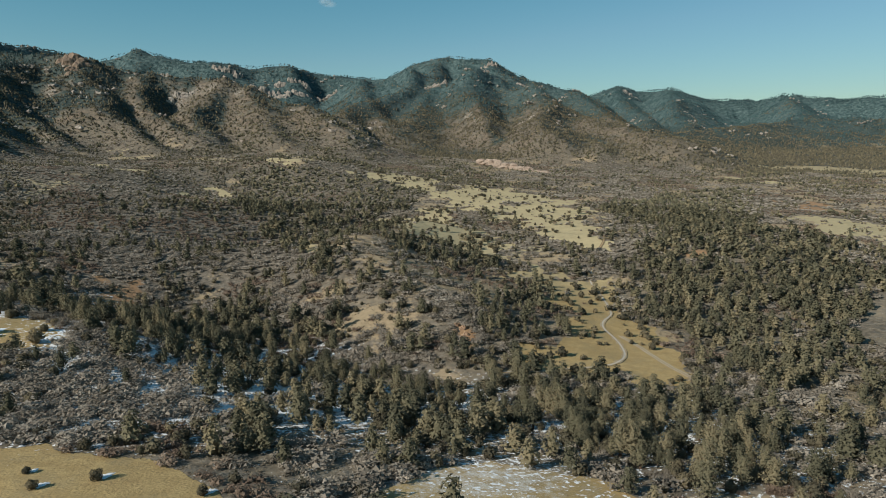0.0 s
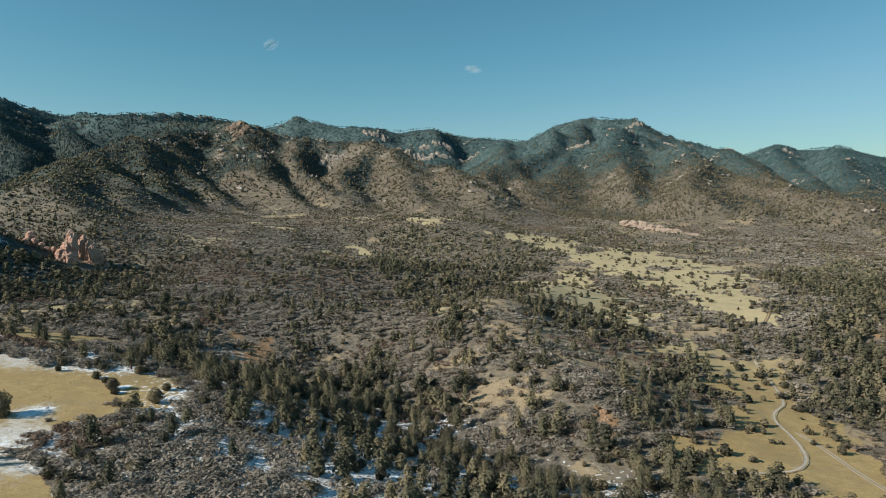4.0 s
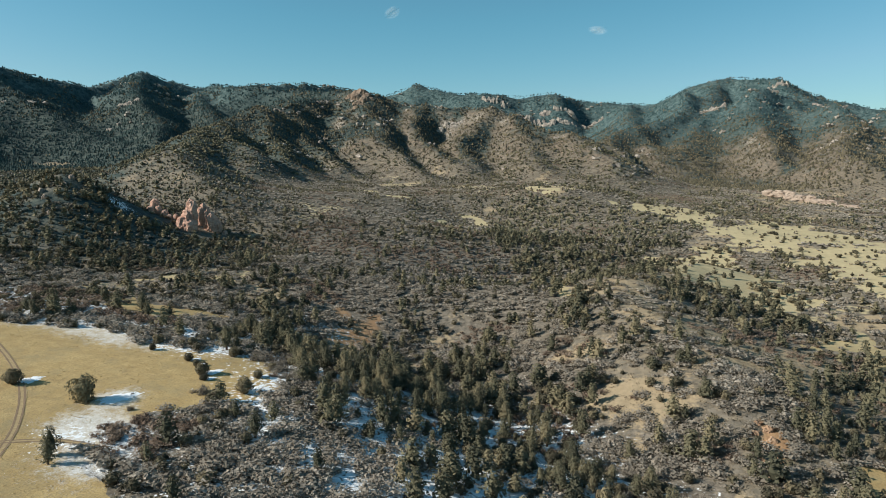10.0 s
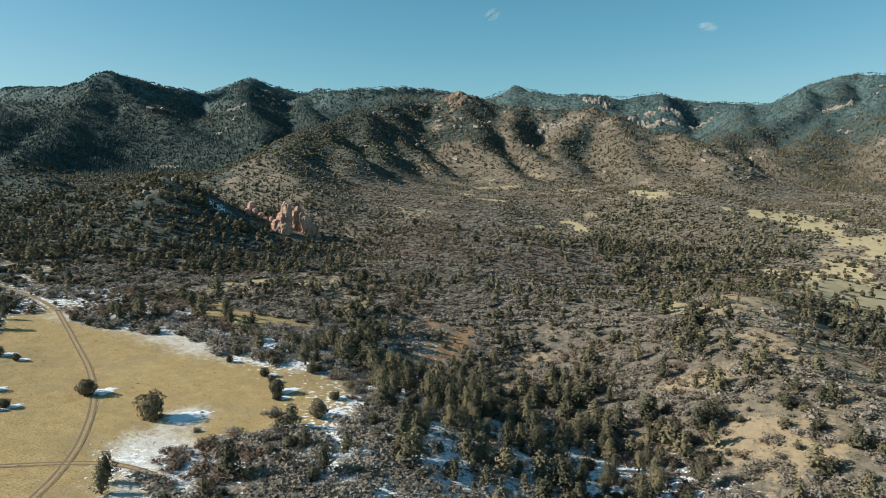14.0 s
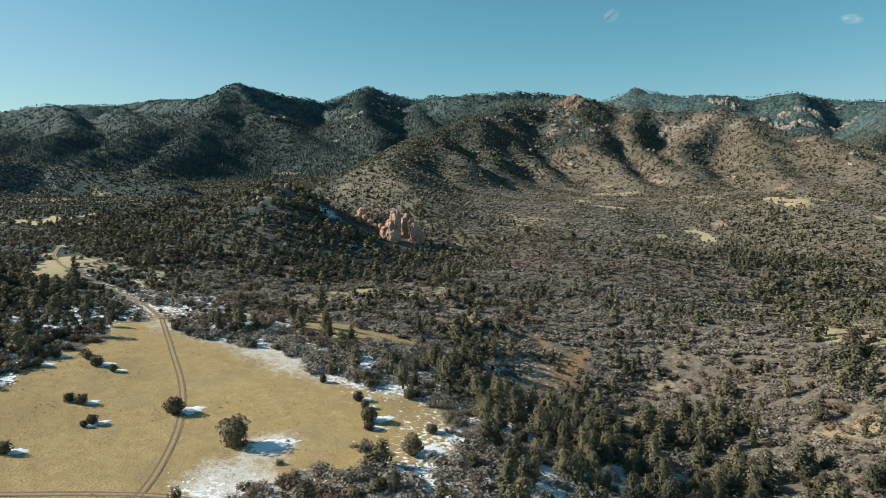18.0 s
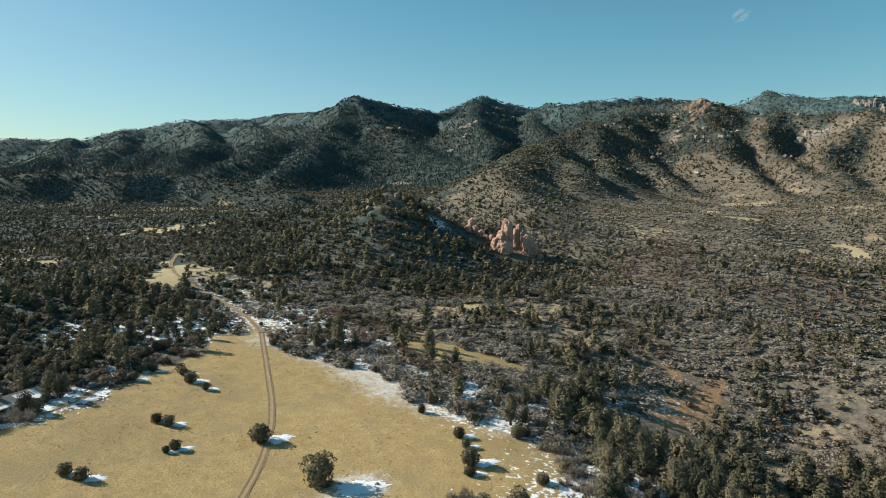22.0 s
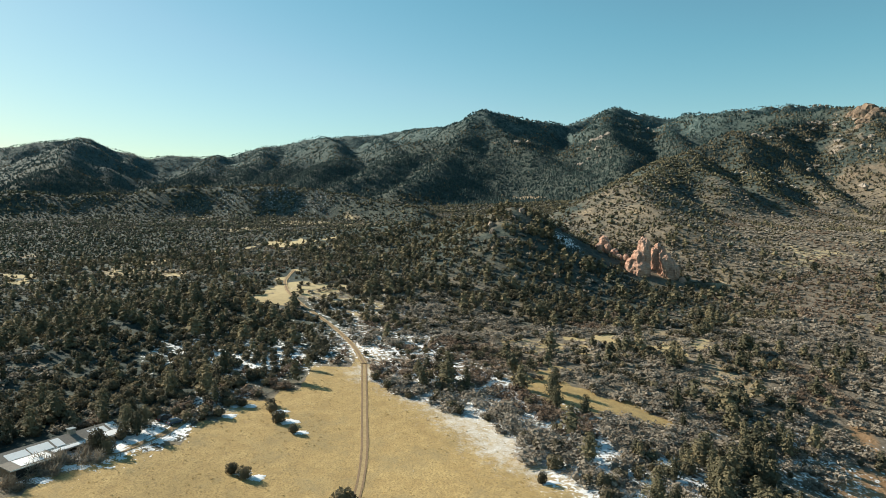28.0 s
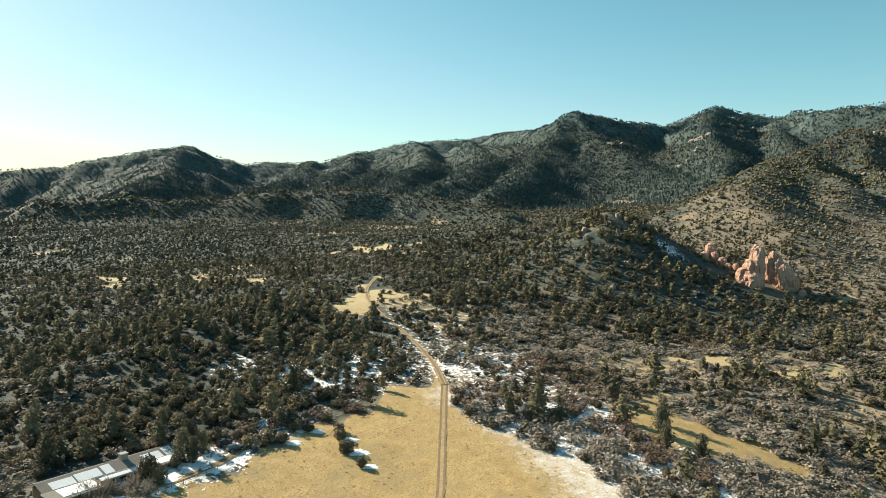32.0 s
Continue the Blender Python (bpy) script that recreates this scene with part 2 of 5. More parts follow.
FOOTHILLS = [
    (0.42, 25, [(-34, 2830, 405), (-30, 2492, 267), (-76, 2097, 153), (-124, 1796, 97)]),
    (0.42, 25, [(172, 2776, 395), (285, 2426, 253), (362, 2067, 161), (421, 1750, 112), (492, 1522, 83)]),
    (0.30, 30, [(1612, 2529, 154), (1317, 2469, 152), (1015, 2284, 127), (707, 2083, 96)]),
    (0.55, 10, [(-505, 468, 57), (-527, 490, 66), (-562, 498, 58), (-640, 460, 52), (-720, 410, 40)]),
    (0.32, 10, [(-380, 160, 15), (-405, 190, 20), (-440, 212, 21)]),
    (0.42, 12, [(-20, 620, 1), (-58, 500, 4), (-54, 432, 3), (-26, 385, -4), (0, 335, -12), (8, 310, -17), (10, 290, -21)]),
]
# Spurs that run down into the valley, each with a lit and a shaded flank
FRONT_SPURS = [
    (0.66, 10, [(-853, 1627, 254), (-802, 1552, 210), (-724, 1457, 163), (-625, 1339, 117), (-513, 1204, 76)]),
    (0.66, 10, [(-730, 1649, 234), (-692, 1572, 188), (-571, 1429, 124), (-442, 1275, 79)]),
    (0.64, 10, [(-555, 1685, 229), (-541, 1569, 172), (-509, 1453, 128), (-426, 1312, 81)]),
    (0.62, 14, [(-445, 1628, 199), (-385, 1533, 153), (-364, 1435, 118), (-298, 1296, 81)]),
    (0.50, 14, [(-293, 1507, 146), (-236, 1411, 120), (-182, 1308, 90)]),
    (0.64, 10, [(-968, 1463, 234), (-901, 1412, 186), (-776, 1302, 126), (-649, 1179, 81)]),
    (0.62, 10, [(-859, 1090, 159), (-775, 1021, 122), (-681, 942, 84)]),
    (0.64, 10, [(-938, 1337, 209), (-833, 1228, 149), (-682, 1065, 85)]),
    (0.45, 14, [(-654, 757, 95), (-581, 701, 68), (-509, 658, 50)]),
]
WEST_SPURS = [
    (0.62, 12, [(-1531, 1584, 348), (-1403, 1437, 267), (-1242, 1301, 196), (-1079, 1167, 139)]),
    (0.62, 12, [(-1476, 1752, 321), (-1335, 1623, 261), (-1191, 1482, 208)]),
    (0.60, 12, [(-1404, 1938, 347), (-1233, 1766, 284), (-1082, 1628, 231)]),
    (0.55, 15, [(-2370, 1037, 309), (-2024, 957, 222), (-1724, 766, 152), (-1466, 598, 111)]),
    (0.58, 15, [(-2248, 1191, 305), (-1819, 1041, 211), (-1484, 818, 124)]),
    (0.60, 15, [(-1874, 1250, 300), (-1611, 1104, 222), (-1419, 939, 155), (-1291, 800, 111)]),
    (0.55, 15, [(-2484, 858, 267), (-2065, 689, 180), (-1691, 540, 123)]),
    (0.50, 15, [(-2645, 277, 283), (-2197, 220, 178), (-1797, 129, 115)]),
    (0.50, 15, [(-2734, 747, 256), (-2158, 570, 165), (-1683, 378, 108)]),
    (0.50, 15, [(-2608, 1162, 327), (-2133, 861, 200), (-1690, 598, 125)]),
]
FAR_SPURS = [
    (0.58, 14, [(105, 2507, 350), (80, 2278, 243), (99, 2007, 159), (125, 1735, 105)]),
    (0.58, 14, [(299, 2340, 266), (297, 2087, 195), (251, 1841, 133), (237, 1520, 88)]),
    (0.58, 14, [(-324, 2822, 327), (-300, 2493, 247), (-211, 2150, 167), (-147, 1905, 122)]),
    (0.58, 14, [(-127, 2617, 353), (-132, 2407, 259), (-270, 2093, 181), (-286, 1889, 131)]),
    (0.60, 14, [(460, 2406, 249), (474, 2097, 168), (473, 1768, 96), (484, 1473, 52)]),
    (0.50, 14, [(262, 1882, 128), (309, 1672, 84), (332, 1442, 55)]),
    (0.55, 14, [(1098, 3428, 332), (993, 2937, 199), (898, 2440, 105)]),
    (0.55, 14, [(1542, 3142, 281), (1366, 2558, 150), (1151, 1991, 54)]),
    (0.55, 14, [(889, 3592, 346), (819, 3093, 226), (771, 2587, 149)]),
]
RIDGES = FAR_RANGES + NEAR_RANGES + SPURS + FOOTHILLS + FRONT_SPURS + WEST_SPURS + FAR_SPURS


def tent(x, y, slope, radius, crest, sway=0.0, wave=0.0):
    """The height of a mountain side below a crest line, cut into spurs that run down from it, and how far off that line is."""
    best, near = np.full(np.shape(x), -1e9), np.full(np.shape(x), 1e9)
    place, along = np.zeros(np.shape(x)), crest[0][0] * 0.37
    for (ax, ay, az), (bx, by, bz) in zip(crest[:-1], crest[1:]):
        ux, uy = bx - ax, by - ay
        s = np.clip(((x - ax) * ux + (y - ay) * uy) / (ux * ux + uy * uy), 0, 1)
        d = np.hypot(x - ax - s * ux, y - ay - s * uy)
        place = np.where(d < near, along + s * math.hypot(ux, uy), place)
        near = np.minimum(near, d)
        best = np.maximum(best, az + s * (bz - az) - slope * (np.sqrt(d * d + radius * radius) - radius))
        along += math.hypot(ux, uy)
    if wave:
        at = (place + sway) / wave
        hollow = np.sin(np.pi * at) ** 2 * (0.8 + 0.2 * np.sin(2.1 * at)) + 0.30 * np.sin(np.pi * 2.6 * at + 0.006 * near) ** 2
        best = best - 70 * slope * hollow * np.clip((near - 12) / 260, 0, 1)
    return best, near


def height(x, y):
    """The ground's height: the valley floor, and the mountains that stand up out of it."""
    x, y = np.asarray(x, float), np.asarray(y, float)
    floor = valley(x, y)
    wx, wy = x + 20 * rough(x, y, 190, 3, 11), y + 20 * rough(x, y, 190, 3, 17)
    sway = 42 * rough(x, y, 380, 2, 29)
    z, soft, crest_near = floor / 8.0, 8.0, np.full(np.shape(x), 1e9)
    for slope, radius, crest in RIDGES:
        xs = [p[0] for p in crest]
        ys = [p[1] for p in crest]
        far = (x < min(xs) - 1500) | (x > max(xs) + 1500) | (y < min(ys) - 1500) | (y > max(ys) + 1500)
        bent = slope > 0.28 and max(p[2] for p in crest) > 95
        h, d = tent(wx if bent else x, wy if bent else y, slope, radius, crest, sway, (170.0 if bent and len(crest) > 5 else 0))
        h = np.where(far, -1e4, h) / soft
        crest_near = np.where(h > z - 3, np.minimum(crest_near, d), crest_near)
        z = np.maximum(z, h) + np.log1p(np.exp(-np.abs(z - h)))
    z = z * soft
    up = np.clip(z - floor - 6, 0, 220)
    carve = (0.20 * (gullies(x, y, 130, 3, 5) - 0.70) + 0.08 * (gullies(x, y, 420, 2, 8) - 0.74)) * (1 - 0.88 * np.exp(-(crest_near / 60) ** 2))
    z = z + up * carve + np.clip(up / 40, 0, 1) * 4 * rough(x, y, 50, 3, 23)
    open_land = np.clip(np.hypot(x + 200, y - 180) / 260 - 0.5, 0.06, 1)
    return z + open_land * (1.6 * rough(x, y, 90, 3, 3) + 0.25 * rough(x, y, 9, 2, 9))


# ---- land cover ----
FIELD_EDGE = [(-262, 160), (-276, 190), (-288, 207), (-300, 219), (-305, 238), (-318, 258), (-299, 264), (-267, 271), (-251, 273), (-234, 269), (-218, 271), (-205, 279), (-186, 281), (-169, 279), (-147, 272),
              (-140, 258), (-142, 246), (-155, 229), (-165, 222), (-168, 210), (-162, 202), (-157, 193), (-150, 176), (-110, 160), (-96, 163), (-78, 153), (-58, 146), (-49, 137), (-30, 90), (-90, 20), (-240, 60), (-256, 140)]
SNOWY_BANK = [(-17, 130), (-13, 143), (0, 156), (11, 164), (25, 160), (39, 152), (42, 130)]
UPPER_MEADOW = [(-143, 1009), (-72, 1051), (-21, 1021), (83, 931), (163, 809), (173, 760), (148, 671), (141, 575), (138, 518), (123, 502), (106, 525), (93, 591), (65, 622), (61, 738), (16, 792), (-41, 939), (-106, 975)]
MIDDLE_MEADOW = [(-61, 730), (-16, 800), (9, 768), (14, 680), (35, 595), (61, 544), (39, 516), (7, 544), (-24, 576), (-54, 602)]
ROAD_MEADOW = [(66, 440), (110, 462), (104, 376), (106, 333), (103, 286), (100, 245), (80, 240), (65, 254), (45, 252), (32, 268), (38, 290), (56, 306), (66, 367)]
SMALL_MEADOWS = [[(30, 465), (75, 474), (66, 442), (36, 438)], [(-124, 520), (-104, 536), (-88, 453), (-101, 448)], [(-285, 323), (-284, 341), (-261, 328), (-236, 342), (-223, 329), (-233, 311), (-262, 307)],
                 [(-340, 394), (-313, 411), (-292, 422), (-280, 406), (-312, 388)]]
FAR_MEADOWS = [[(-272, 1050), (-255, 1185), (-190, 1062), (-237, 1004)], [(-529, 1043), (-485, 1030), (-390, 912), (-425, 868)], [(-336, 850), (-300, 915), (-264, 862), (-269, 740)]]
EAST_MEADOWS = [[(650, 1436), (798, 1475), (870, 1310), (791, 1210), (730, 1330)], [(360, 718), (393, 690), (430, 600), (347, 520), (335, 587)], [(495, 1203), (558, 1224), (565, 1083), (495, 1080)]]
WEST_MEADOWS = [[(-502, 264), (-516, 300), (-485, 300), (-428, 292), (-418, 272), (-478, 261)], [(-698, 293), (-758, 347), (-663, 403), (-620, 390), (-657, 338), (-655, 296)], [(-690, 128), (-660, 160), (-662, 186), (-630, 184), (-630, 150), (-645, 128)]]
RED_SOIL = [[(4, 306), (10, 308), (14, 299), (12, 284), (9, 276), (6, 282), (7, 295)], [(170, 510), (196, 496), (192, 470), (164, 478)], [(425, 838), (462, 804), (424, 732), (388, 750)], [(-212, 384), (-208, 406), (-192, 414), (-179, 396), (-166, 357), (-180, 348), (-198, 362)]]
MEADOWS = [FIELD_EDGE, UPPER_MEADOW, MIDDLE_MEADOW, ROAD_MEADOW, *SMALL_MEADOWS, *FAR_MEADOWS, *EAST_MEADOWS, *WEST_MEADOWS]
# Where snow has stayed: x, y, reach, how much
SNOW = [(-330, 272, 16, 0.12), (-362, 276, 16, 0.15), (-400, 282, 16, 0.15), (-190, 292, 30, 0.75), (-235, 288, 26, 0.75), (-275, 286, 24, 0.75), (-150, 262, 22, 0.4), (-110, 215, 70, 0.22),
        (-130, 235, 26, 0.5), (-160, 192, 16, 0.35), (-100, 172, 26, 0.4), (-60, 215, 45, 0.62), (-20, 225, 45, 0.55), (-90, 262, 45, 0.6), (40, 215, 40, 0.4), (-60, 290, 35, 0.5), (10, 150, 26, 0.30), (-100, 280, 40, 0.5)]
SNOW += [(60, 190, 50, 0.35), (-272, 172, 13, 1.0), (-280, 190, 8, 0.9), (-350, 218, 24, 1.0), (-325, 232, 18, 0.6), (-300, 206, 10, 1.0), (-330, 285, 30, 0.6), (-205, 360, 30, 0.6),
        (120, 150, 60, 0.4), (-175, 196, 14, 0.5), (-200, 275, 14, 0.55), (-400, 300, 60, 0.35), (-1130, 590, 130, 0.42), (-1200, 420, 120, 0.38), (-1260, 200, 110, 0.36), (-480, 505, 14, 0.9)]
# Woods: x, y, reach, more conifers (+) or more bare scrub (-)
WOODS = [(-60, 235, 75, 0.5), (230, 430, 190, 0.38), (200, 240, 120, 0.35), (40, 200, 70, 0.4), (-560, 450, 150, 0.5), (-390, 200, 95, 0.45), (-240, 640, 150, 0.4), (-230, 500, 110, -0.25), (-385, 470, 80, 0.6), (-112, 186, 40, -0.15),
         (-255, 300, 40, -0.3), (-190, 300, 30, -0.3), (-160, 430, 70, -0.2), (0, 420, 90, -0.2), (-600, 900, 200, 0.05), (-420, 620, 120, 0.2), (-1000, 500, 250, 0.5), (30, 330, 40, 0.5), (-850, 300, 200, 0.4)]
# Frost and thin snow on the grass: x, y, reach, how much
FROST = [(-300, 262, 14, 0.9), (-275, 268, 14, 0.9), (-250, 270, 14, 0.9), (-228, 266, 13, 0.8), (-208, 272, 13, 0.8), (-186, 276, 12, 0.7), (-160, 200, 17, 1.0), (-178, 203, 11, 0.8), (-182, 223, 8, 1.2), (-150, 185, 14, 0.7), (-5, 148, 20, 0.6), (20, 155, 18, 0.6), (-290, 204, 10, 0.6)]
HILL_EARTH = [(0, 335, 30, 0.15)]
SUN_XY = (-math.sin(radians(SUN_AZ)), math.cos(radians(SUN_AZ)))


# Outlines of close conifer woods and of fields of bare scrub oak
CONIFERS = [
    [(191, 792), (284, 866), (462, 1025), (281, 618), (301, 457), (154, 227), (114, 214), (112, 250), (120, 319), (124, 416), (150, 498)],
    [(-281, 994), (-148, 976), (-19, 926), (-52, 748), (-122, 651), (-187, 632), (-220, 687)],
    [(-161, 290), (-164, 383), (-104, 364), (-58, 302), (-51, 239), (-76, 229), (-107, 231), (-133, 240)],
    [(-60, 178), (-45, 232), (-5, 245), (22, 223), (62, 241), (96, 215), (154, 227), (101, 145), (66, 145), (45, 162), (18, 180), (-12, 164), (-29, 144), (-48, 141)],
    [(22, 363), (62, 417), (57, 326), (44, 295), (26, 292)],
    [(-231, 864), (-163, 946), (-72, 885), (-63, 708), (-111, 659), (-151, 615), (-185, 660)],
    [(-154, 279), (-162, 364), (-129, 388), (-62, 325), (-41, 282), (-51, 229), (-80, 200), (-92, 240), (-124, 254)],
]
CONIFERS += [
    [(-225, 789), (-165, 937), (-81, 990), (-64, 732), (-120, 675), (-147, 604)],
    [(-207, 296), (-213, 346), (-175, 331), (-152, 340), (-114, 315), (-96, 279), (-105, 257), (-125, 268), (-157, 279)],
    [(-908, 589), (-516, 480), (-459, 510), (-386, 572), (-291, 473), (-337, 414), (-395, 372), (-389, 297), (-505, 306)],
    [(-665, 185), (-515, 266), (-360, 269), (-321, 253), (-311, 216), (-297, 158)],
    [(-615, 99), (-574, 234), (-419, 238), (-361, 239), (-326, 214), (-301, 173), (-287, 142)],
]
SCRUB = [
    [(-302, 570), (-200, 659), (-87, 462), (-93, 386), (-128, 373), (-180, 363), (-248, 406)],
    [(-151, 223), (-122, 224), (-85, 215), (-63, 189), (-72, 170), (-102, 170), (-121, 177)],
    [(-66, 343), (-22, 302), (4, 292), (-1, 251), (-32, 255), (-56, 287)],
    [(145, 997), (247, 1393), (509, 1329), (348, 1013), (205, 898)],
    [(-341, 510), (-268, 572), (-181, 647), (-114, 457), (-116, 429), (-174, 416), (-241, 402)],
    [(-116, 429), (-79, 407), (-43, 350), (-43, 323), (-79, 337), (-102, 381)],
]
SCRUB += [
    [(-315, 560), (-278, 681), (-194, 684), (-158, 588), (-117, 427), (-151, 418), (-208, 443)],
    [(-381, 608), (-359, 761), (-238, 640), (-165, 441), (-201, 437), (-247, 447)],
    [(-337, 304), (-297, 321), (-241, 288), (-241, 265), (-279, 266)],
    [(-428, 319), (-403, 353), (-346, 348), (-327, 302), (-386, 306)],
]


def cover(x, y):
    """Where conifers stand close, and where bare scrub oak fills the ground."""
    far = np.clip(np.hypot(x, y - 60) / 300, 0.4, 2)
    wx, wy = x + far * 11 * rough(x, y, 30, 3, 141), y + far * 11 * rough(x, y, 30, 3, 147)
    grove, brushy = np.zeros(np.shape(x), bool), np.zeros(np.shape(x), bool)
    for outline in CONIFERS:
        grove |= inside(wx, wy, outline)
    for outline in SCRUB:
        brushy |= inside(wx, wy, outline)
    return grove & ~brushy, brushy


def inside(x, y, outline):
    hit = np.zeros(np.shape(x), bool)
    for (ax, ay), (bx, by) in zip(outline, outline[1:] + outline[:1]):
        cross = (ay > y) != (by > y)
        hit ^= cross & (x < (bx - ax) * (y - ay) / ((by - ay) or 1e-9) + ax)
    return hit


def blobs(x, y, spots):
    total = np.zeros(np.shape(x))
    for sx, sy, reach, amount in spots:
        total = total + amount * np.exp(-((x - sx) ** 2 + (y - sy) ** 2) / reach ** 2)
    return total


def lane(x, y):
    """How far a place lies from the track that leads on into the woods."""
    return np.minimum(tent(x, y, 0, 1, [(-300, 257, 0), (-338, 268, 0), (-380, 274, 0), (-441, 277, 0)])[1], tent(x, y, 0, 1, [(-441, 277, 0), (-488, 288, 0), (-523, 305, 0)])[1])


def open_ground(x, y):
    """Where grass shows between the groves: 0 in a thicket, 1 in a clearing."""
    hill = np.maximum(np.exp(-((x + 42) ** 2 / 52 ** 2 + (y - 455) ** 2 / 115 ** 2)), 0.62 * np.exp(-((x + 8) ** 2 / 42 ** 2 + (y - 350) ** 2 / 55 ** 2)))
    grove, brushy = cover(x, y)
    return np.clip(-0.02 - 0.85 * rough(x, y, 36, 3, 61) - 0.30 * dense_woods(x, y) - 0.40 * grove - 0.25 * brushy - 0.28 * np.exp(-((x + 380) ** 2 + (y - 780) ** 2) / 330 ** 2) + 1.2 * hill + 0.22 * np.clip((x - 60) / 80, 0, 1) * np.clip((y - 420) / 120, 0, 1) + 0.35 * np.exp(-(lane(x, y) / 10) ** 2), 0, 1)


def land(x, y):
    """What covers the ground: meadow, red soil, snow and how steep and sunny it is."""
    far = np.clip(np.hypot(x, y - 60) / 400, 0.15, 1.5)
    wx, wy = x + far * 14 * rough(x, y, 24, 3, 41), y + far * 14 * rough(x, y, 24, 3, 47)
    meadow = np.zeros(np.shape(x), bool)
    for outline in MEADOWS:
        meadow |= inside(wx, wy, outline) & ((np.hypot(x, y) < 700) | (rough(x, y, 38, 3, 87) > (-0.1 if outline in FAR_MEADOWS else -0.55))) & ((outline not in WEST_MEADOWS) | (rough(x, y, 22, 3, 87) > 0.0))
    grove, brushy = cover(x, y)
    glade = (rough(x, y, 75, 3, 83) > 0.80) & ~grove & ~brushy & (np.hypot(x, y - 60) > 420) & (height(x, y) - valley(x, y) < 10)
    red = np.zeros(np.shape(x), bool)
    for outline in RED_SOIL:
        red |= inside(wx, wy, outline)
    bank = inside(wx, wy, SNOWY_BANK)
    gx, gy = (height(x + 6, y) - height(x - 6, y)) / 12, (height(x, y + 6) - height(x, y - 6)) / 12
    steep = np.hypot(gx, gy)
    sunny = -(gx * SUN_XY[0] + gy * SUN_XY[1])
    snow = blobs(x, y, SNOW) * np.where(x < -900, np.clip(-6 * sunny, 0, 1), 1) + 0.16 * (np.hypot(x + 100, y - 300) < 420) - 0.9 * np.clip(sunny, 0, 1) - 0.25 * (meadow & ~bank)
    return np.maximum(meadow | bank, 0.5 * glade), red, np.clip(snow, 0, 1), steep, sunny


# Dense dark woods: x, y, reach, how dense
DENSE = [(-338, 158, 60, 1.2), (-385, 470, 75, 1.0), (-390, 195, 80, 1.0), (-470, 200, 80, 0.6), (-560, 250, 150, 0.35), (-560, 450, 130, 0.7), (-850, 280, 260, 1.0), (-1150, 420, 330, 1.2), (-1200, 100, 300, 1.1), (-900, 600, 200, 0.9), (-1100, 1000, 380, 1.2), (-1550, 650, 480, 1.4), (-1750, 50, 600, 1.4), (-60, 235, 60, 0.1), (-1300, 800, 300, 1.2), (-700, 60, 200, 0.8)]


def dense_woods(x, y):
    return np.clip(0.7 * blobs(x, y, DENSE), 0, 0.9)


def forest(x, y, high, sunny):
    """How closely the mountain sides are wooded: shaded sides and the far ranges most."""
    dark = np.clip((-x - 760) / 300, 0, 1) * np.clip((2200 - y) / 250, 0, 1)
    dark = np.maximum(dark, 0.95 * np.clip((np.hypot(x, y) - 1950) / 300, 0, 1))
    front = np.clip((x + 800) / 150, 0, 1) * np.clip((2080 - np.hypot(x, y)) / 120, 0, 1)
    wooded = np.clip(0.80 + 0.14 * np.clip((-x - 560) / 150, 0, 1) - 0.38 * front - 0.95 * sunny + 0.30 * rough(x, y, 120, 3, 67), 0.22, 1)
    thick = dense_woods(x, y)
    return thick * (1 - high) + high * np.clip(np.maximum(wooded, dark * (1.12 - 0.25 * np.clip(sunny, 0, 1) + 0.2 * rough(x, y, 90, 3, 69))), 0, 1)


def haze_amount(x, y, z):
    """How much bluish haze is put into the high ranges' colours, against the foothill pinyon."""
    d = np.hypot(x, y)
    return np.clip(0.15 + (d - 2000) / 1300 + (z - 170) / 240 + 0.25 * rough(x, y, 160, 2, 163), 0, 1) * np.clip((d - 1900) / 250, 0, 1)


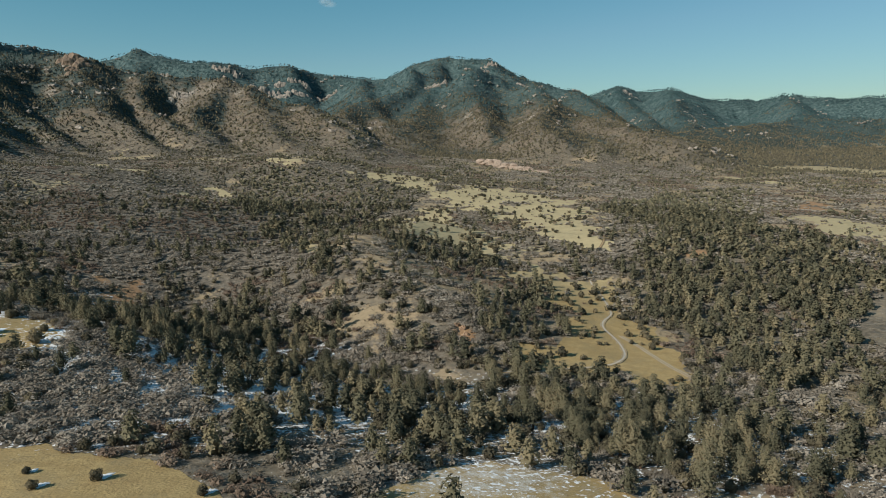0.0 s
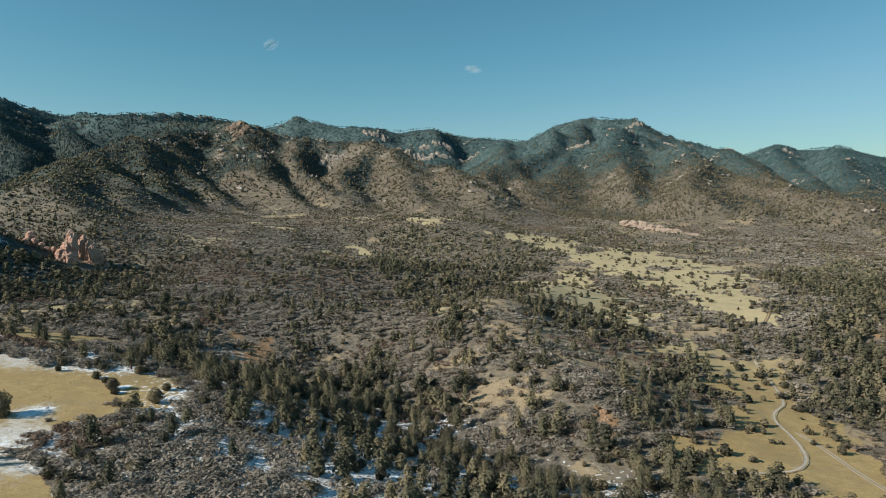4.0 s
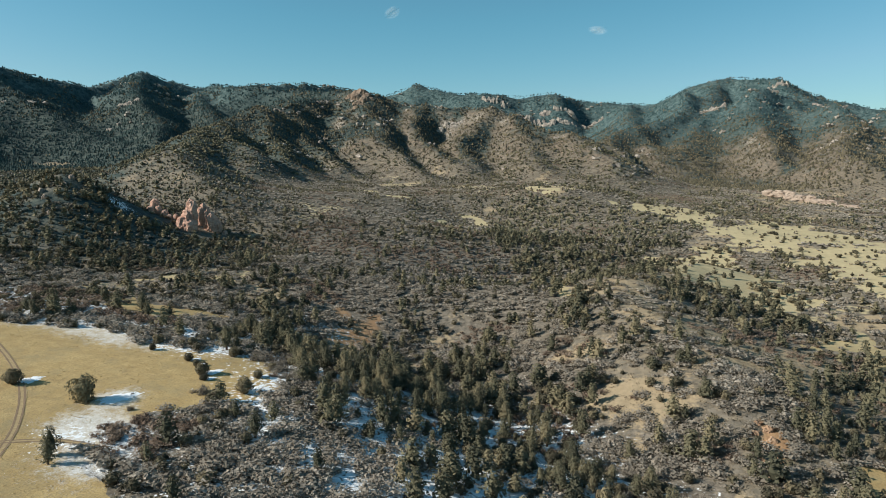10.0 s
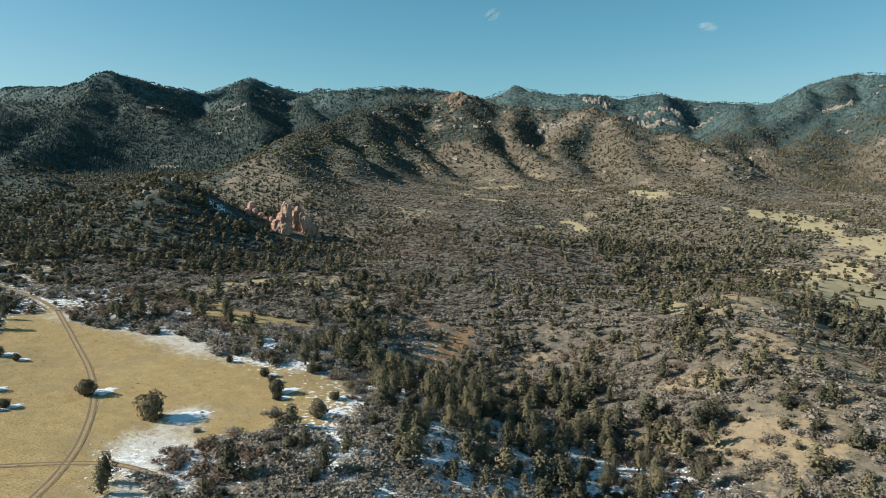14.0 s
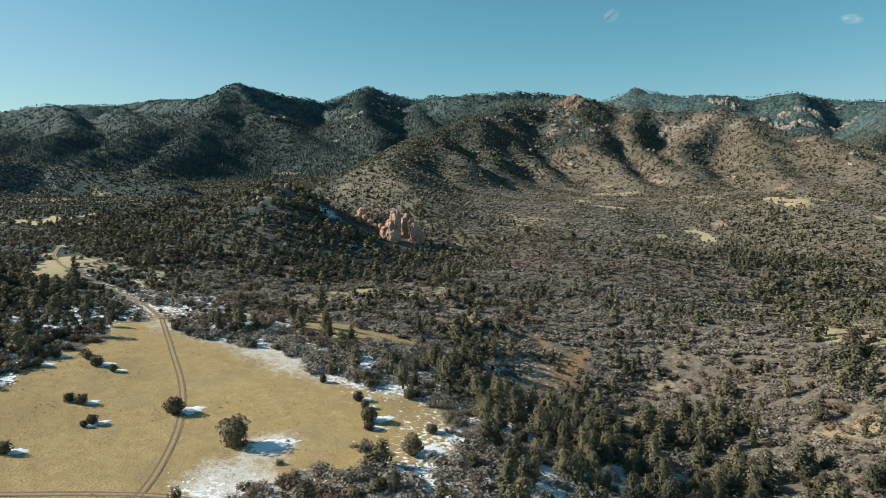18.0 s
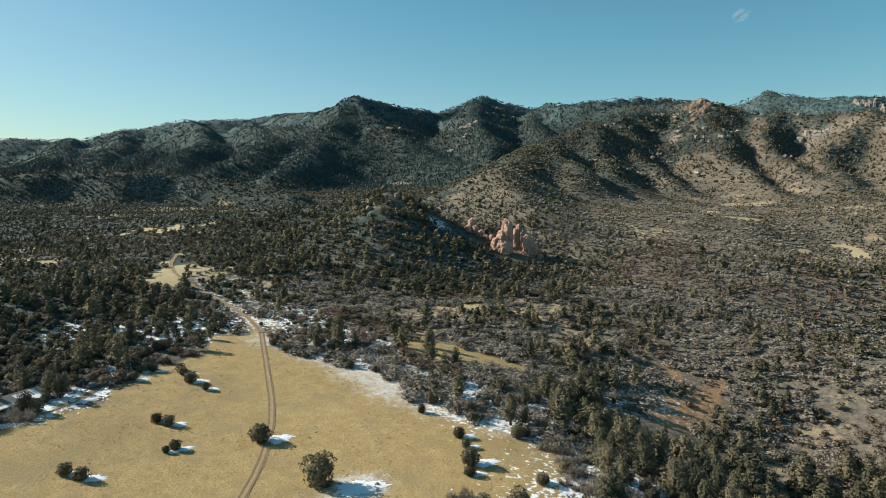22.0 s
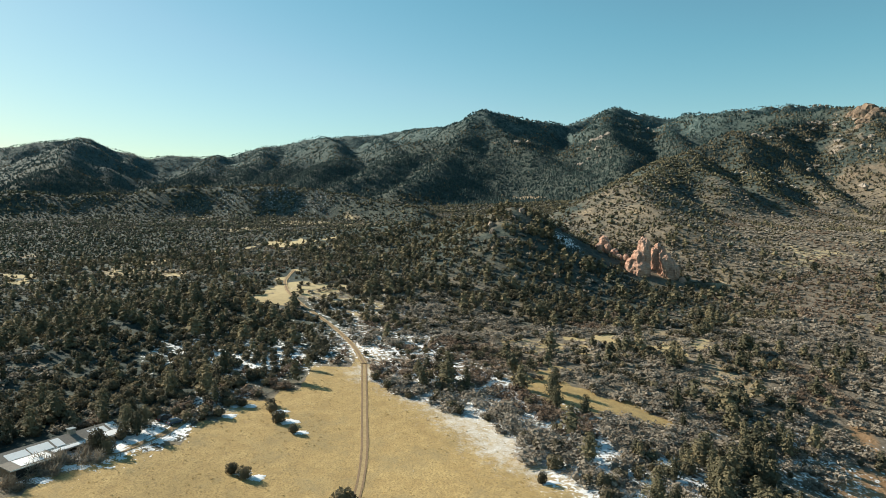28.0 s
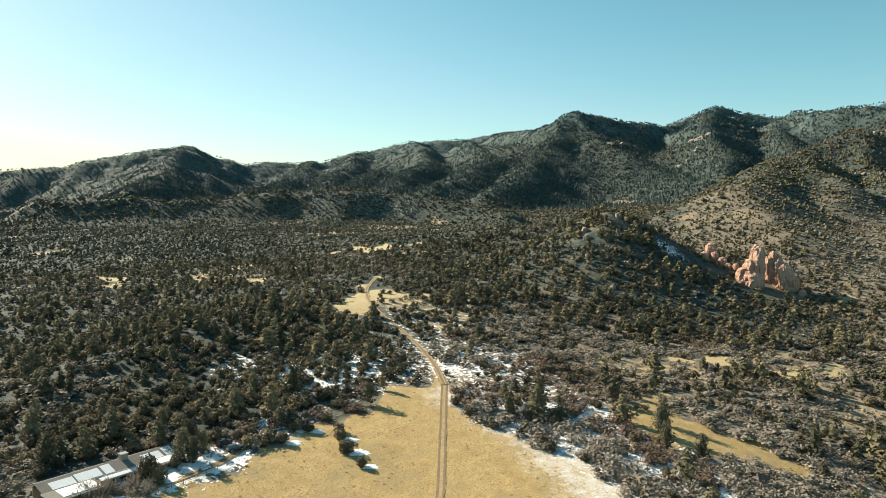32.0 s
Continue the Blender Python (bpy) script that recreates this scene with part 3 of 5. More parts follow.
def sheet():
    """One sheet of ground, in rings round the camera's way, finer where it is seen."""
    cx, cy = -30.0, 70.0
    turn = np.concatenate([np.arange(-44, 112, 0.39), np.arange(112, 314, 4.0)])
    reach = 12 * (4950 / 12) ** (np.arange(400) / 399.0)
    a, r = np.meshgrid(np.radians(turn), reach)
    x, y = cx - np.sin(a) * r, cy + np.cos(a) * r
    z = height(x, y)
    n, m = a.shape
    meadow, red, snow, steep, sunny = land(x, y)
    co = np.stack([x, y, z], -1).reshape(-1, 3)
    i, j = np.meshgrid(np.arange(n - 1), np.arange(m), indexing="ij")
    j2 = (j + 1) % m
    a_, b_, c_, d_ = i * m + j, (i + 1) * m + j, (i + 1) * m + j2, i * m + j2
    tris = np.concatenate([np.stack([a_, c_, b_], -1).reshape(-1, 3), np.stack([a_, d_, c_], -1).reshape(-1, 3)])
    k = np.arange(m)
    tris = np.concatenate([tris, np.stack([np.full(m, n * m), (k + 1) % m, k], -1)])
    co = np.concatenate([co, [[cx, cy, float(height(cx, cy))]]])
    me = tri_mesh("ground", co, tris, [soil], smooth=True)
    high = np.maximum(np.clip((z - valley(x, y)) / 60, 0, 1), np.clip((np.hypot(x, y) - 1350) / 300, 0, 1))
    for key, value in (("meadow", meadow), ("red", red), ("snow", snow), ("bare", np.clip(high * (0.35 + 1.6 * sunny) * np.where((x < -540) & (np.hypot(x, y) < 1500), 0.55, 1) + blobs(x, y, HILL_EARTH), 0, 1)), ("steep", steep), ("forest", forest(x, y, high, sunny) * (meadow < 0.4)), ("frost", np.clip(blobs(x, y, FROST), 0, 1)), ("open", open_ground(x, y) * (1 - np.clip(high, 0, 1))), ("brushy", cover(x, y)[1] * 1.0), ("far", haze_amount(x, y, z)), ("pale", np.clip(np.maximum((y - 380) / 120, (np.hypot(x, y) - 430) / 120), 0, 1))):
        me.attributes.new(key, "FLOAT", "POINT").data.foreach_set("value", np.append(value.astype(np.float32).ravel(), np.float32(0)))
    return me


soil, t, shader = surface("soil", 0.95)
p = position(t)
big, fine, mid = noise_node(t, 0.035, 4, p), noise_node(t, 1.3, 3, p), noise_node(t, 0.22, 4, p)
duff = mix(t, ramp(t, mid, (0.38, (0, 0, 0)), (0.66, (1, 1, 1))), (0.135, 0.113, 0.083), (0.262, 0.218, 0.156))
duff = mix(t, ramp(t, noise_node(t, 0.55, 4, p, 0.7), (0.42, (0, 0, 0)), (0.60, (0.75, 0.75, 0.75))), duff, (0.085, 0.070, 0.052))
duff = mix(t, ramp(t, big, (0.45, (0, 0, 0)), (0.75, (1, 1, 1))), duff, (0.270, 0.222, 0.155))
straw = mix(t, ramp(t, mid, (0.3, (0, 0, 0)), (0.7, (1, 1, 1))), (0.35, 0.245, 0.104), (0.48, 0.352, 0.158))
straw = mix(t, ramp(t, big, (0.52, (0, 0, 0)), (0.7, (1, 1, 1))), straw, (0.33, 0.24, 0.105))
straw = mix(t, ramp(t, noise_node(t, 2.2, 4, p, 0.75), (0.36, (1, 1, 1)), (0.52, (0, 0, 0))), straw, (0.225, 0.165, 0.080))
straw = mix(t, ramp(t, noise_node(t, 0.6, 5, p, 0.75), (0.50, (0, 0, 0)), (0.72, (0.7, 0.7, 0.7))), straw, (0.25, 0.175, 0.085))
cells = t.nodes.new("ShaderNodeTexVoronoi")
cells.inputs["Scale"].default_value = 0.27
link(t, p, cells.inputs["Vector"])
crowns = ramp(t, calc(t, "ADD", cells.outputs["Distance"], calc(t, "MULTIPLY", calc(t, "SUBTRACT", noise_node(t, 0.9, 3, p), 0.5), 0.55)), (0.30, (1, 1, 1)), (0.62, (0, 0, 0)))
own = t.nodes.new("ShaderNodeSeparateColor")
link(t, cells.outputs["Color"], own.inputs[0])
thicket = mix(t, own.outputs[0], (0.100, 0.092, 0.075), (0.215, 0.192, 0.158))
duff = mix(t, calc(t, "MULTIPLY", crowns, 0.6), duff, thicket)
brush_floor = mix(t, ramp(t, noise_node(t, 0.42, 5, p, 0.75), (0.38, (0, 0, 0)), (0.64, (1, 1, 1))), (0.078, 0.067, 0.053), (0.240, 0.205, 0.162))
duff = mix(t, calc(t, "MULTIPLY", attribute(t, "brushy").outputs["Fac"], 0.8), duff, brush_floor)
grassy = mix(t, noise_node(t, 0.5, 4, p, 0.7), (0.240, 0.182, 0.112), (0.450, 0.350, 0.215))
duff = mix(t, ramp(t, calc(t, "ADD", attribute(t, "open").outputs["Fac"], calc(t, "MULTIPLY", calc(t, "SUBTRACT", noise_node(t, 0.3, 4, p, 0.7), 0.5), 1.3)), (0.42, (0, 0, 0)), (0.62, (0.9, 0.9, 0.9))), duff, grassy)
straw = mix(t, calc(t, "MULTIPLY", attribute(t, "pale").outputs["Fac"], 0.75), straw, mix(t, noise_node(t, 0.16, 5, p, 0.75), (0.31, 0.265, 0.155), (0.60, 0.51, 0.315)))
straw = mix(t, ramp(t, noise_node(t, 0.07, 6, p, 0.78), (0.50, (0, 0, 0)), (0.68, (0.55, 0.55, 0.55))), straw, (0.27, 0.225, 0.130))
edge = calc(t, "ADD", attribute(t, "meadow").outputs["Fac"], calc(t, "MULTIPLY", calc(t, "SUBTRACT", mid, 0.5), 0.9))
col = mix(t, ramp(t, edge, (0.42, (0, 0, 0)), (0.58, (1, 1, 1))), duff, straw)
slope = mix(t, ramp(t, noise_node(t, 0.13, 6, p, 0.8), (0.40, (0, 0, 0)), (0.60, (1, 1, 1))), (0.066, 0.056, 0.043), (0.195, 0.150, 0.107))
col = mix(t, calc(t, "MULTIPLY", attribute(t, "bare").outputs["Fac"], ramp(t, big, (0.3, (0.25, 0.25, 0.25)), (0.6, (1, 1, 1)))), col, slope)
stone = mix(t, mid, (0.19, 0.17, 0.145), (0.30, 0.265, 0.22))
col = mix(t, calc(t, "MULTIPLY", ramp(t, attribute(t, "steep").outputs["Fac"], (0.75, (0, 0, 0)), (1.1, (1, 1, 1))), ramp(t, mid, (0.4, (0, 0, 0)), (0.6, (1, 1, 1)))), col, stone)
# Treetop colour of close woods; its bluish cast is painted mountain haze
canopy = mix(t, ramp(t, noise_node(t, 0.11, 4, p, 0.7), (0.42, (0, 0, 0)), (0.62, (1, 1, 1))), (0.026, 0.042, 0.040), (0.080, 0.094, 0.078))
# Far treetops turn a paler blue: distance haze painted into the ground colour
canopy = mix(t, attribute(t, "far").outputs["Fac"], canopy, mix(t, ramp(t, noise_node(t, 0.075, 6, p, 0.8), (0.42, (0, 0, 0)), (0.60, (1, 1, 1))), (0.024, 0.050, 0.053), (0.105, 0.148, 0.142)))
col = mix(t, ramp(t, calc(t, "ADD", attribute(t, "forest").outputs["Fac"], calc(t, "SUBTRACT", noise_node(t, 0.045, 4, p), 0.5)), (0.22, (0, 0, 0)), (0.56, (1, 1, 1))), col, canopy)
col = mix(t, attribute(t, "red").outputs["Fac"], col, mix(t, mid, (0.25, 0.145, 0.075), (0.38, 0.245, 0.135)))
drift = calc(t, "ADD", calc(t, "MULTIPLY", noise_node(t, 0.62, 4, p, 0.62), 0.8), calc(t, "MULTIPLY", fine, 0.2))
white = ramp(t, calc(t, "ADD", calc(t, "MULTIPLY", attribute(t, "snow").outputs["Fac"], 0.30), calc(t, "SUBTRACT", drift, 0.5)), (0.215, (0, 0, 0)), (0.25, (1, 1, 1)))
rime = ramp(t, calc(t, "ADD", calc(t, "MULTIPLY", attribute(t, "frost").outputs["Fac"], 0.31), calc(t, "SUBTRACT", calc(t, "ADD", calc(t, "MULTIPLY", noise_node(t, 2.6, 3, p, 0.7), 0.5), calc(t, "MULTIPLY", noise_node(t, 0.3, 4, p, 0.7), 0.5)), 0.5)), (0.14, (0, 0, 0)), (0.40, (0.8, 0.8, 0.8)))
col = mix(t, calc(t, "MAXIMUM", white, rime), col, (0.80, 0.82, 0.84))
link(t, col, shader.inputs["Base Color"])
bump(t, shader, calc(t, "ADD", calc(t, "ADD", fine, mid), calc(t, "MULTIPLY", calc(t, "MULTIPLY", crowns, calc(t, "SUBTRACT", 1.0, attribute(t, "meadow").outputs["Fac"], True)), 1.2)), 0.9, 0.16)
ground = tagged(new("ground", sheet()), "dry winter valley floor of straw grass and scrub rising into mountains", "ground", kind="structure")

# ---- plants ----
needles = foliage("pine_needles", (0.064, 0.065, 0.045), (0.152, 0.138, 0.086), (0.255, 0.212, 0.128))
juniper = foliage("juniper_green", (0.060, 0.055, 0.040), (0.128, 0.112, 0.073), (0.215, 0.175, 0.108))
twigs = foliage("bare_oak_twigs", (0.165, 0.142, 0.112), (0.268, 0.232, 0.186), (0.380, 0.335, 0.278))
rusty = foliage("rusty_oak_leaves", (0.120, 0.084, 0.062), (0.210, 0.155, 0.115), (0.320, 0.250, 0.185))
# Dark fir green pushed towards blue, with the mountains' haze in the colour
fir = foliage("mountain_fir_needles", (0.036, 0.062, 0.060), (0.064, 0.095, 0.088), (0.105, 0.132, 0.115))
# Needles of the far trees, made bluer and paler to stand in for haze
hazed_needles = foliage("blue_spruce_needles", (0.030, 0.066, 0.070), (0.062, 0.110, 0.112), (0.105, 0.155, 0.150))
bark = plain("bark", (0.10, 0.065, 0.045), 0.95, 3.0, 0.35, relief=0.05)
grey_bark = plain("grey_bark", (0.17, 0.15, 0.13), 0.95, 3.0, 0.3, relief=0.05)
OCTA = np.array([(1, 0, 0), (-1, 0, 0), (0, 1, 0), (0, -1, 0), (0, 0, 1), (0, 0, -1)], float)
OCTA_F = np.array([(0, 2, 4), (2, 1, 4), (1, 3, 4), (3, 0, 4), (2, 0, 5), (1, 2, 5), (3, 1, 5), (0, 3, 5)])
TETRA = np.array([(1, 1, 1), (-1, -1, 1), (-1, 1, -1), (1, -1, -1)], float) * 0.8
TETRA_F = np.array([(0, 1, 2), (0, 3, 1), (0, 2, 3), (1, 3, 2)])


def turns(rng, n):
    q = rng.normal(size=(n, 4))
    q /= np.linalg.norm(q, axis=1)[:, None]
    w, x, y, z = q.T
    return np.stack([1 - 2 * (y * y + z * z), 2 * (x * y - z * w), 2 * (x * z + y * w), 2 * (x * y + z * w), 1 - 2 * (x * x + z * z), 2 * (y * z - x * w), 2 * (x * z - y * w), 2 * (y * z + x * w), 1 - 2 * (x * x + y * y)], -1).reshape(n, 3, 3)


def clumps(rng, centres, sizes, flat, solid=True):
    """Clumps of leaves: small uneven bodies, each turned its own way."""
    base, faces = (OCTA, OCTA_F) if solid else (TETRA, TETRA_F)
    n = len(centres)
    body = base[None] * rng.uniform(0.65, 1.25, (n, len(base), 1))
    body = np.einsum("nij,nkj->nki", turns(rng, n), body) * sizes[:, None, None]
    body[:, :, 2] *= flat
    co = (body + centres[:, None]).reshape(-1, 3)
    return co, (faces[None] + len(base) * np.arange(n)[:, None, None]).reshape(-1, 3)


def sprays(rng, centres, outward, size, upright=0.0):
    """Sprays of leaves: small three-cornered tufts that face outward, each at its own tilt."""
    n = len(centres)
    nrm = outward / np.maximum(np.linalg.norm(outward, axis=1), 1e-6)[:, None] + rng.normal(0, 0.42, (n, 3))
    nrm /= np.linalg.norm(nrm, axis=1)[:, None]
    a = np.cross(nrm, rng.normal(size=(n, 3)))
    a /= np.linalg.norm(a, axis=1)[:, None]
    b = np.cross(nrm, a)
    s = (size * rng.uniform(0.6, 1.4, n))[:, None]
    co = np.stack([centres + a * s, centres - 0.5 * a * s + 0.8 * b * s, centres - 0.5 * a * s - 0.8 * b * s], 1)
    return co.reshape(-1, 3), np.arange(3 * n).reshape(-1, 3)


def joined(*forms):
    co, f, total = [], [], 0
    for c, g in forms:
        co.append(c)
        f.append(g + total)
        total += len(c)
    return np.concatenate(co), np.concatenate(f)


def heart(rng, low, high, wide, pointed):
    """The dense inside of a crown, where no light comes through."""
    if wide < 0:
        mid_ = 0.5 * (low + high)
        return OCTA * (-wide, -wide, mid_ - low) * rng.uniform(0.8, 1.15, (6, 1)) + (0, 0, mid_), OCTA_F
    k = np.arange(6) * np.pi / 3
    rows = ((0.0, 0.55), (0.35, 1.0), (0.7, 0.62)) if pointed else ((0.0, 0.35), (0.5, 1.0), (0.85, 0.62))
    co = np.concatenate([np.stack([wide * r * rng.uniform(0.7, 1.2, 6) * np.cos(k), wide * r * rng.uniform(0.7, 1.2, 6) * np.sin(k), np.full(6, low + h * (high - low))], -1) for h, r in rows] + [[[0, 0, high]]])
    f = [q for m in (0, 6) for i in range(6) for q in ((m + i, m + (i + 1) % 6, m + 6 + (i + 1) % 6), (m + i, m + 6 + (i + 1) % 6, m + 6 + i))] + [(12 + i, 12 + (i + 1) % 6, 18) for i in range(6)]
    return co, np.array(f)


def pine_crown(seed, n, slender=1.0):
    """A pine's crown, 1 high: ragged whorls that narrow to the top, with gaps and an uneven outline."""
    rng = np.random.default_rng(seed)
    h = rng.uniform(0, 1, n) ** 0.85
    wide = 0.235 * slender * np.clip(1.12 - h, 0.06, 1) ** 0.62 * np.clip(0.5 + 2.4 * h, 0, 1)
    a = rng.uniform(0, 2 * np.pi, n)
    lobes = 1 + 0.26 * np.sin(3 * a + 9 * h + seed) + 0.22 * np.sin(22 * h + 2 * a + seed)
    d = wide * rng.uniform(0.45, 1, n) ** 0.5 * lobes
    at = np.stack([d * np.cos(a), d * np.sin(a), 0.16 + 0.84 * h], -1)
    out = np.stack([np.cos(a), np.sin(a), 0.45 + 0.5 * h], -1)
    return joined(sprays(rng, at, out, min(0.78 / n ** 0.5, 0.15) * (1.15 - 0.5 * h) * (1.0 if n > 100 else 1.15)), heart(rng, 0.2, 0.9, (0.115 if n > 100 else -0.12) * slender, True))


def round_crown(seed, n, lumpy=1.0):
    """A juniper's or bush's crown, 1 high: a rounded, lumpy body down to the ground."""
    rng = np.random.default_rng(seed)
    v = rng.normal(size=(n, 3))
    v /= np.linalg.norm(v, axis=1)[:, None]
    r = rng.uniform(0.5, 1, n) ** 0.33 * (1 + lumpy * (0.15 * np.sin(5 * v[:, 0] + seed) + 0.13 * np.sin(6 * v[:, 2] + 2 * seed) + 0.10 * np.sin(11 * v[:, 1] + 3 * seed)))
    at = v * r[:, None] * (0.46, 0.46, 0.50) + (0, 0, 0.47)
    at[:, 2] = np.maximum(at[:, 2], 0.03)
    return joined(sprays(rng, at, v + (0, 0, 0.15), np.full(n, min((1.30 if n < 500 else 1.75) / n ** 0.5, 0.23))), heart(rng, 0.03, 0.82, 0.36 if n > 60 else -0.34, False))


def twig_crown(seed, n, wide=0.045):
    """Bare scrub, 1 high: a low dome of fine twigs that point up and out, in a few lobes."""
    rng = np.random.default_rng(seed)
    lobes = np.column_stack([rng.uniform(-0.34, 0.34, (6, 2)), rng.uniform(0.55, 1.0, 6)])
    pick = lobes[rng.integers(0, 6, n)]
    v = rng.normal(size=(n, 3))
    v /= np.linalg.norm(v, axis=1)[:, None]
    v[:, 2] = np.abs(v[:, 2])
    r = rng.uniform(0.15, 1, n) ** 0.4
    end = np.stack([pick[:, 0] + 0.30 * v[:, 0] * r, pick[:, 1] + 0.30 * v[:, 1] * r, pick[:, 2] * (0.12 + 0.88 * v[:, 2] * r)], -1)
    d = v + (0, 0, 0.9) + rng.normal(0, 0.35, (n, 3))
    d /= np.linalg.norm(d, axis=1)[:, None]
    start = end - d * rng.uniform(0.16, 0.38, n)[:, None]
    start[:, 2] = np.maximum(start[:, 2], 0.0)
    side = np.cross(d, rng.normal(size=(n, 3)))
    side *= (wide * rng.uniform(0.6, 1.5, n) / np.linalg.norm(side, axis=1))[:, None]
    co = np.stack([start - side, start + side, end], 1).reshape(-1, 3)
    return co, np.arange(3 * n).reshape(-1, 3)


def thicket_crown(seed, n, bodies=3, twigs_=0, wide=0.03):
    """A scrub oak thicket, 1 high: a few low rounded bodies side by side, ruffled with sprays of bare twigs."""
    rng = np.random.default_rng(seed)
    forms = []
    for k in range(bodies):
        a = 2 * np.pi * (k + rng.uniform(0, 0.6)) / bodies
        off_, tall, r = (0.30 if bodies > 1 else 0.0) * rng.uniform(0.7, 1.2), rng.uniform(0.62, 1.0), rng.uniform(0.26, 0.36) * (1.6 if bodies == 1 else 1)
        mid_ = np.array([off_ * np.cos(a), off_ * np.sin(a), 0.42 * tall])
        forms.append((OCTA * ((0.55 if n > 8 else 0.86) * r, (0.55 if n > 8 else 0.86) * r, (0.34 if n > 8 else 0.46) * tall) * rng.uniform(0.8, 1.15, (6, 1)) + mid_, OCTA_F))
        m = n // bodies
        if m:
            v = rng.normal(size=(m, 3))
            v /= np.linalg.norm(v, axis=1)[:, None]
            v[:, 2] = np.abs(v[:, 2])
            at_ = v * (r, r, 0.56 * tall) * rng.uniform(0.85, 1.1, (m, 1)) + mid_
            forms.append(sprays(rng, at_, v + (0, 0, 0.3), np.full(m, 0.62 * r / max(m / 4, 1) ** 0.5)))
    if twigs_:
        forms.append(twig_crown(seed + 1, twigs_, wide))
    return joined(*forms)


def trunk_body(height_, radius, sides=6, seed=0):
    rng = np.random.default_rng(seed)
    k = np.arange(sides) * 2 * np.pi / sides
    rings = []
    for h, r in ((0, 1.35), (0.08, 1.0), (0.5, 0.72), (1.0, 0.12)):
        o = rng.normal(0, 0.25 * radius * h, 2)
        rings.append(np.stack([o[0] + r * radius * np.cos(k), o[1] + r * radius * np.sin(k), np.full(sides, h * height_ - (0.05 if h == 0 else 0))], -1))
    co = np.concatenate(rings)
    f = []
    for i in range(3):
        for j in range(sides):
            a, b = i * sides + j, i * sides + (j + 1) % sides
            f += [(a, b, b + sides), (a, b + sides, a + sides)]
    return co, np.array(f)


def limbs_body(seed, n, reach, low, high, radius):
    """Thin limbs from the trunk out into the crown."""
    rng = np.random.default_rng(seed)
    co, f = [], []
    for i in range(n):
        a, z = rng.uniform(0, 2 * np.pi), rng.uniform(low, high)
        tip = np.array([np.cos(a) * reach, np.sin(a) * reach, z + 0.12])
        root = np.array([0, 0, z])
        s = np.array([-np.sin(a), np.cos(a), 0]) * radius
        u = np.array([0, 0, radius])
        m = len(co)
        co += [root - s - u, root + s - u, root + u, tip]
        f += [(m, m + 1, m + 3), (m + 1, m + 2, m + 3), (m + 2, m, m + 3)]
    return np.array(co), np.array(f)


def stand(name, label, category, material, forms, x, y, size, squat, seed, trunk=None, sink=0.03):
    """A wood as one mesh: forms set out at x, y with their sizes, no two turned or shaded alike."""
    rng = np.random.default_rng(seed)
    z = height(x, y)
    pick = rng.integers(0, len(forms), len(x))
    cos, tris, tints, total = [], [], [], 0
    for k, (fc, ff) in enumerate(forms):
        w = np.flatnonzero(pick == k)
        if not len(w):
            continue
        a = rng.uniform(0, 2 * np.pi, len(w))
        s = size[w]
        sx = s * squat[w]
        c, si = np.cos(a) * sx, np.sin(a) * sx
        bx = fc[None, :, 0] * c[:, None] - fc[None, :, 1] * si[:, None] + x[w, None]
        by = fc[None, :, 0] * si[:, None] + fc[None, :, 1] * c[:, None] + y[w, None]
        bz = fc[None, :, 2] * s[:, None] + (z[w] - sink * s)[:, None]
        cos.append(np.stack([bx, by, bz], -1).reshape(-1, 3))
        tris.append((ff[None] + (total + len(fc) * np.arange(len(w)))[:, None, None]).reshape(-1, 3))
        tints.append(np.repeat(rng.uniform(0, 1, len(w)), len(fc)))
        total += len(w) * len(fc)
    me = tri_mesh(name, np.concatenate(cos), np.concatenate(tris), [material], np.concatenate(tints))
    return tagged(new(name, me), label, category, kind="stuff")


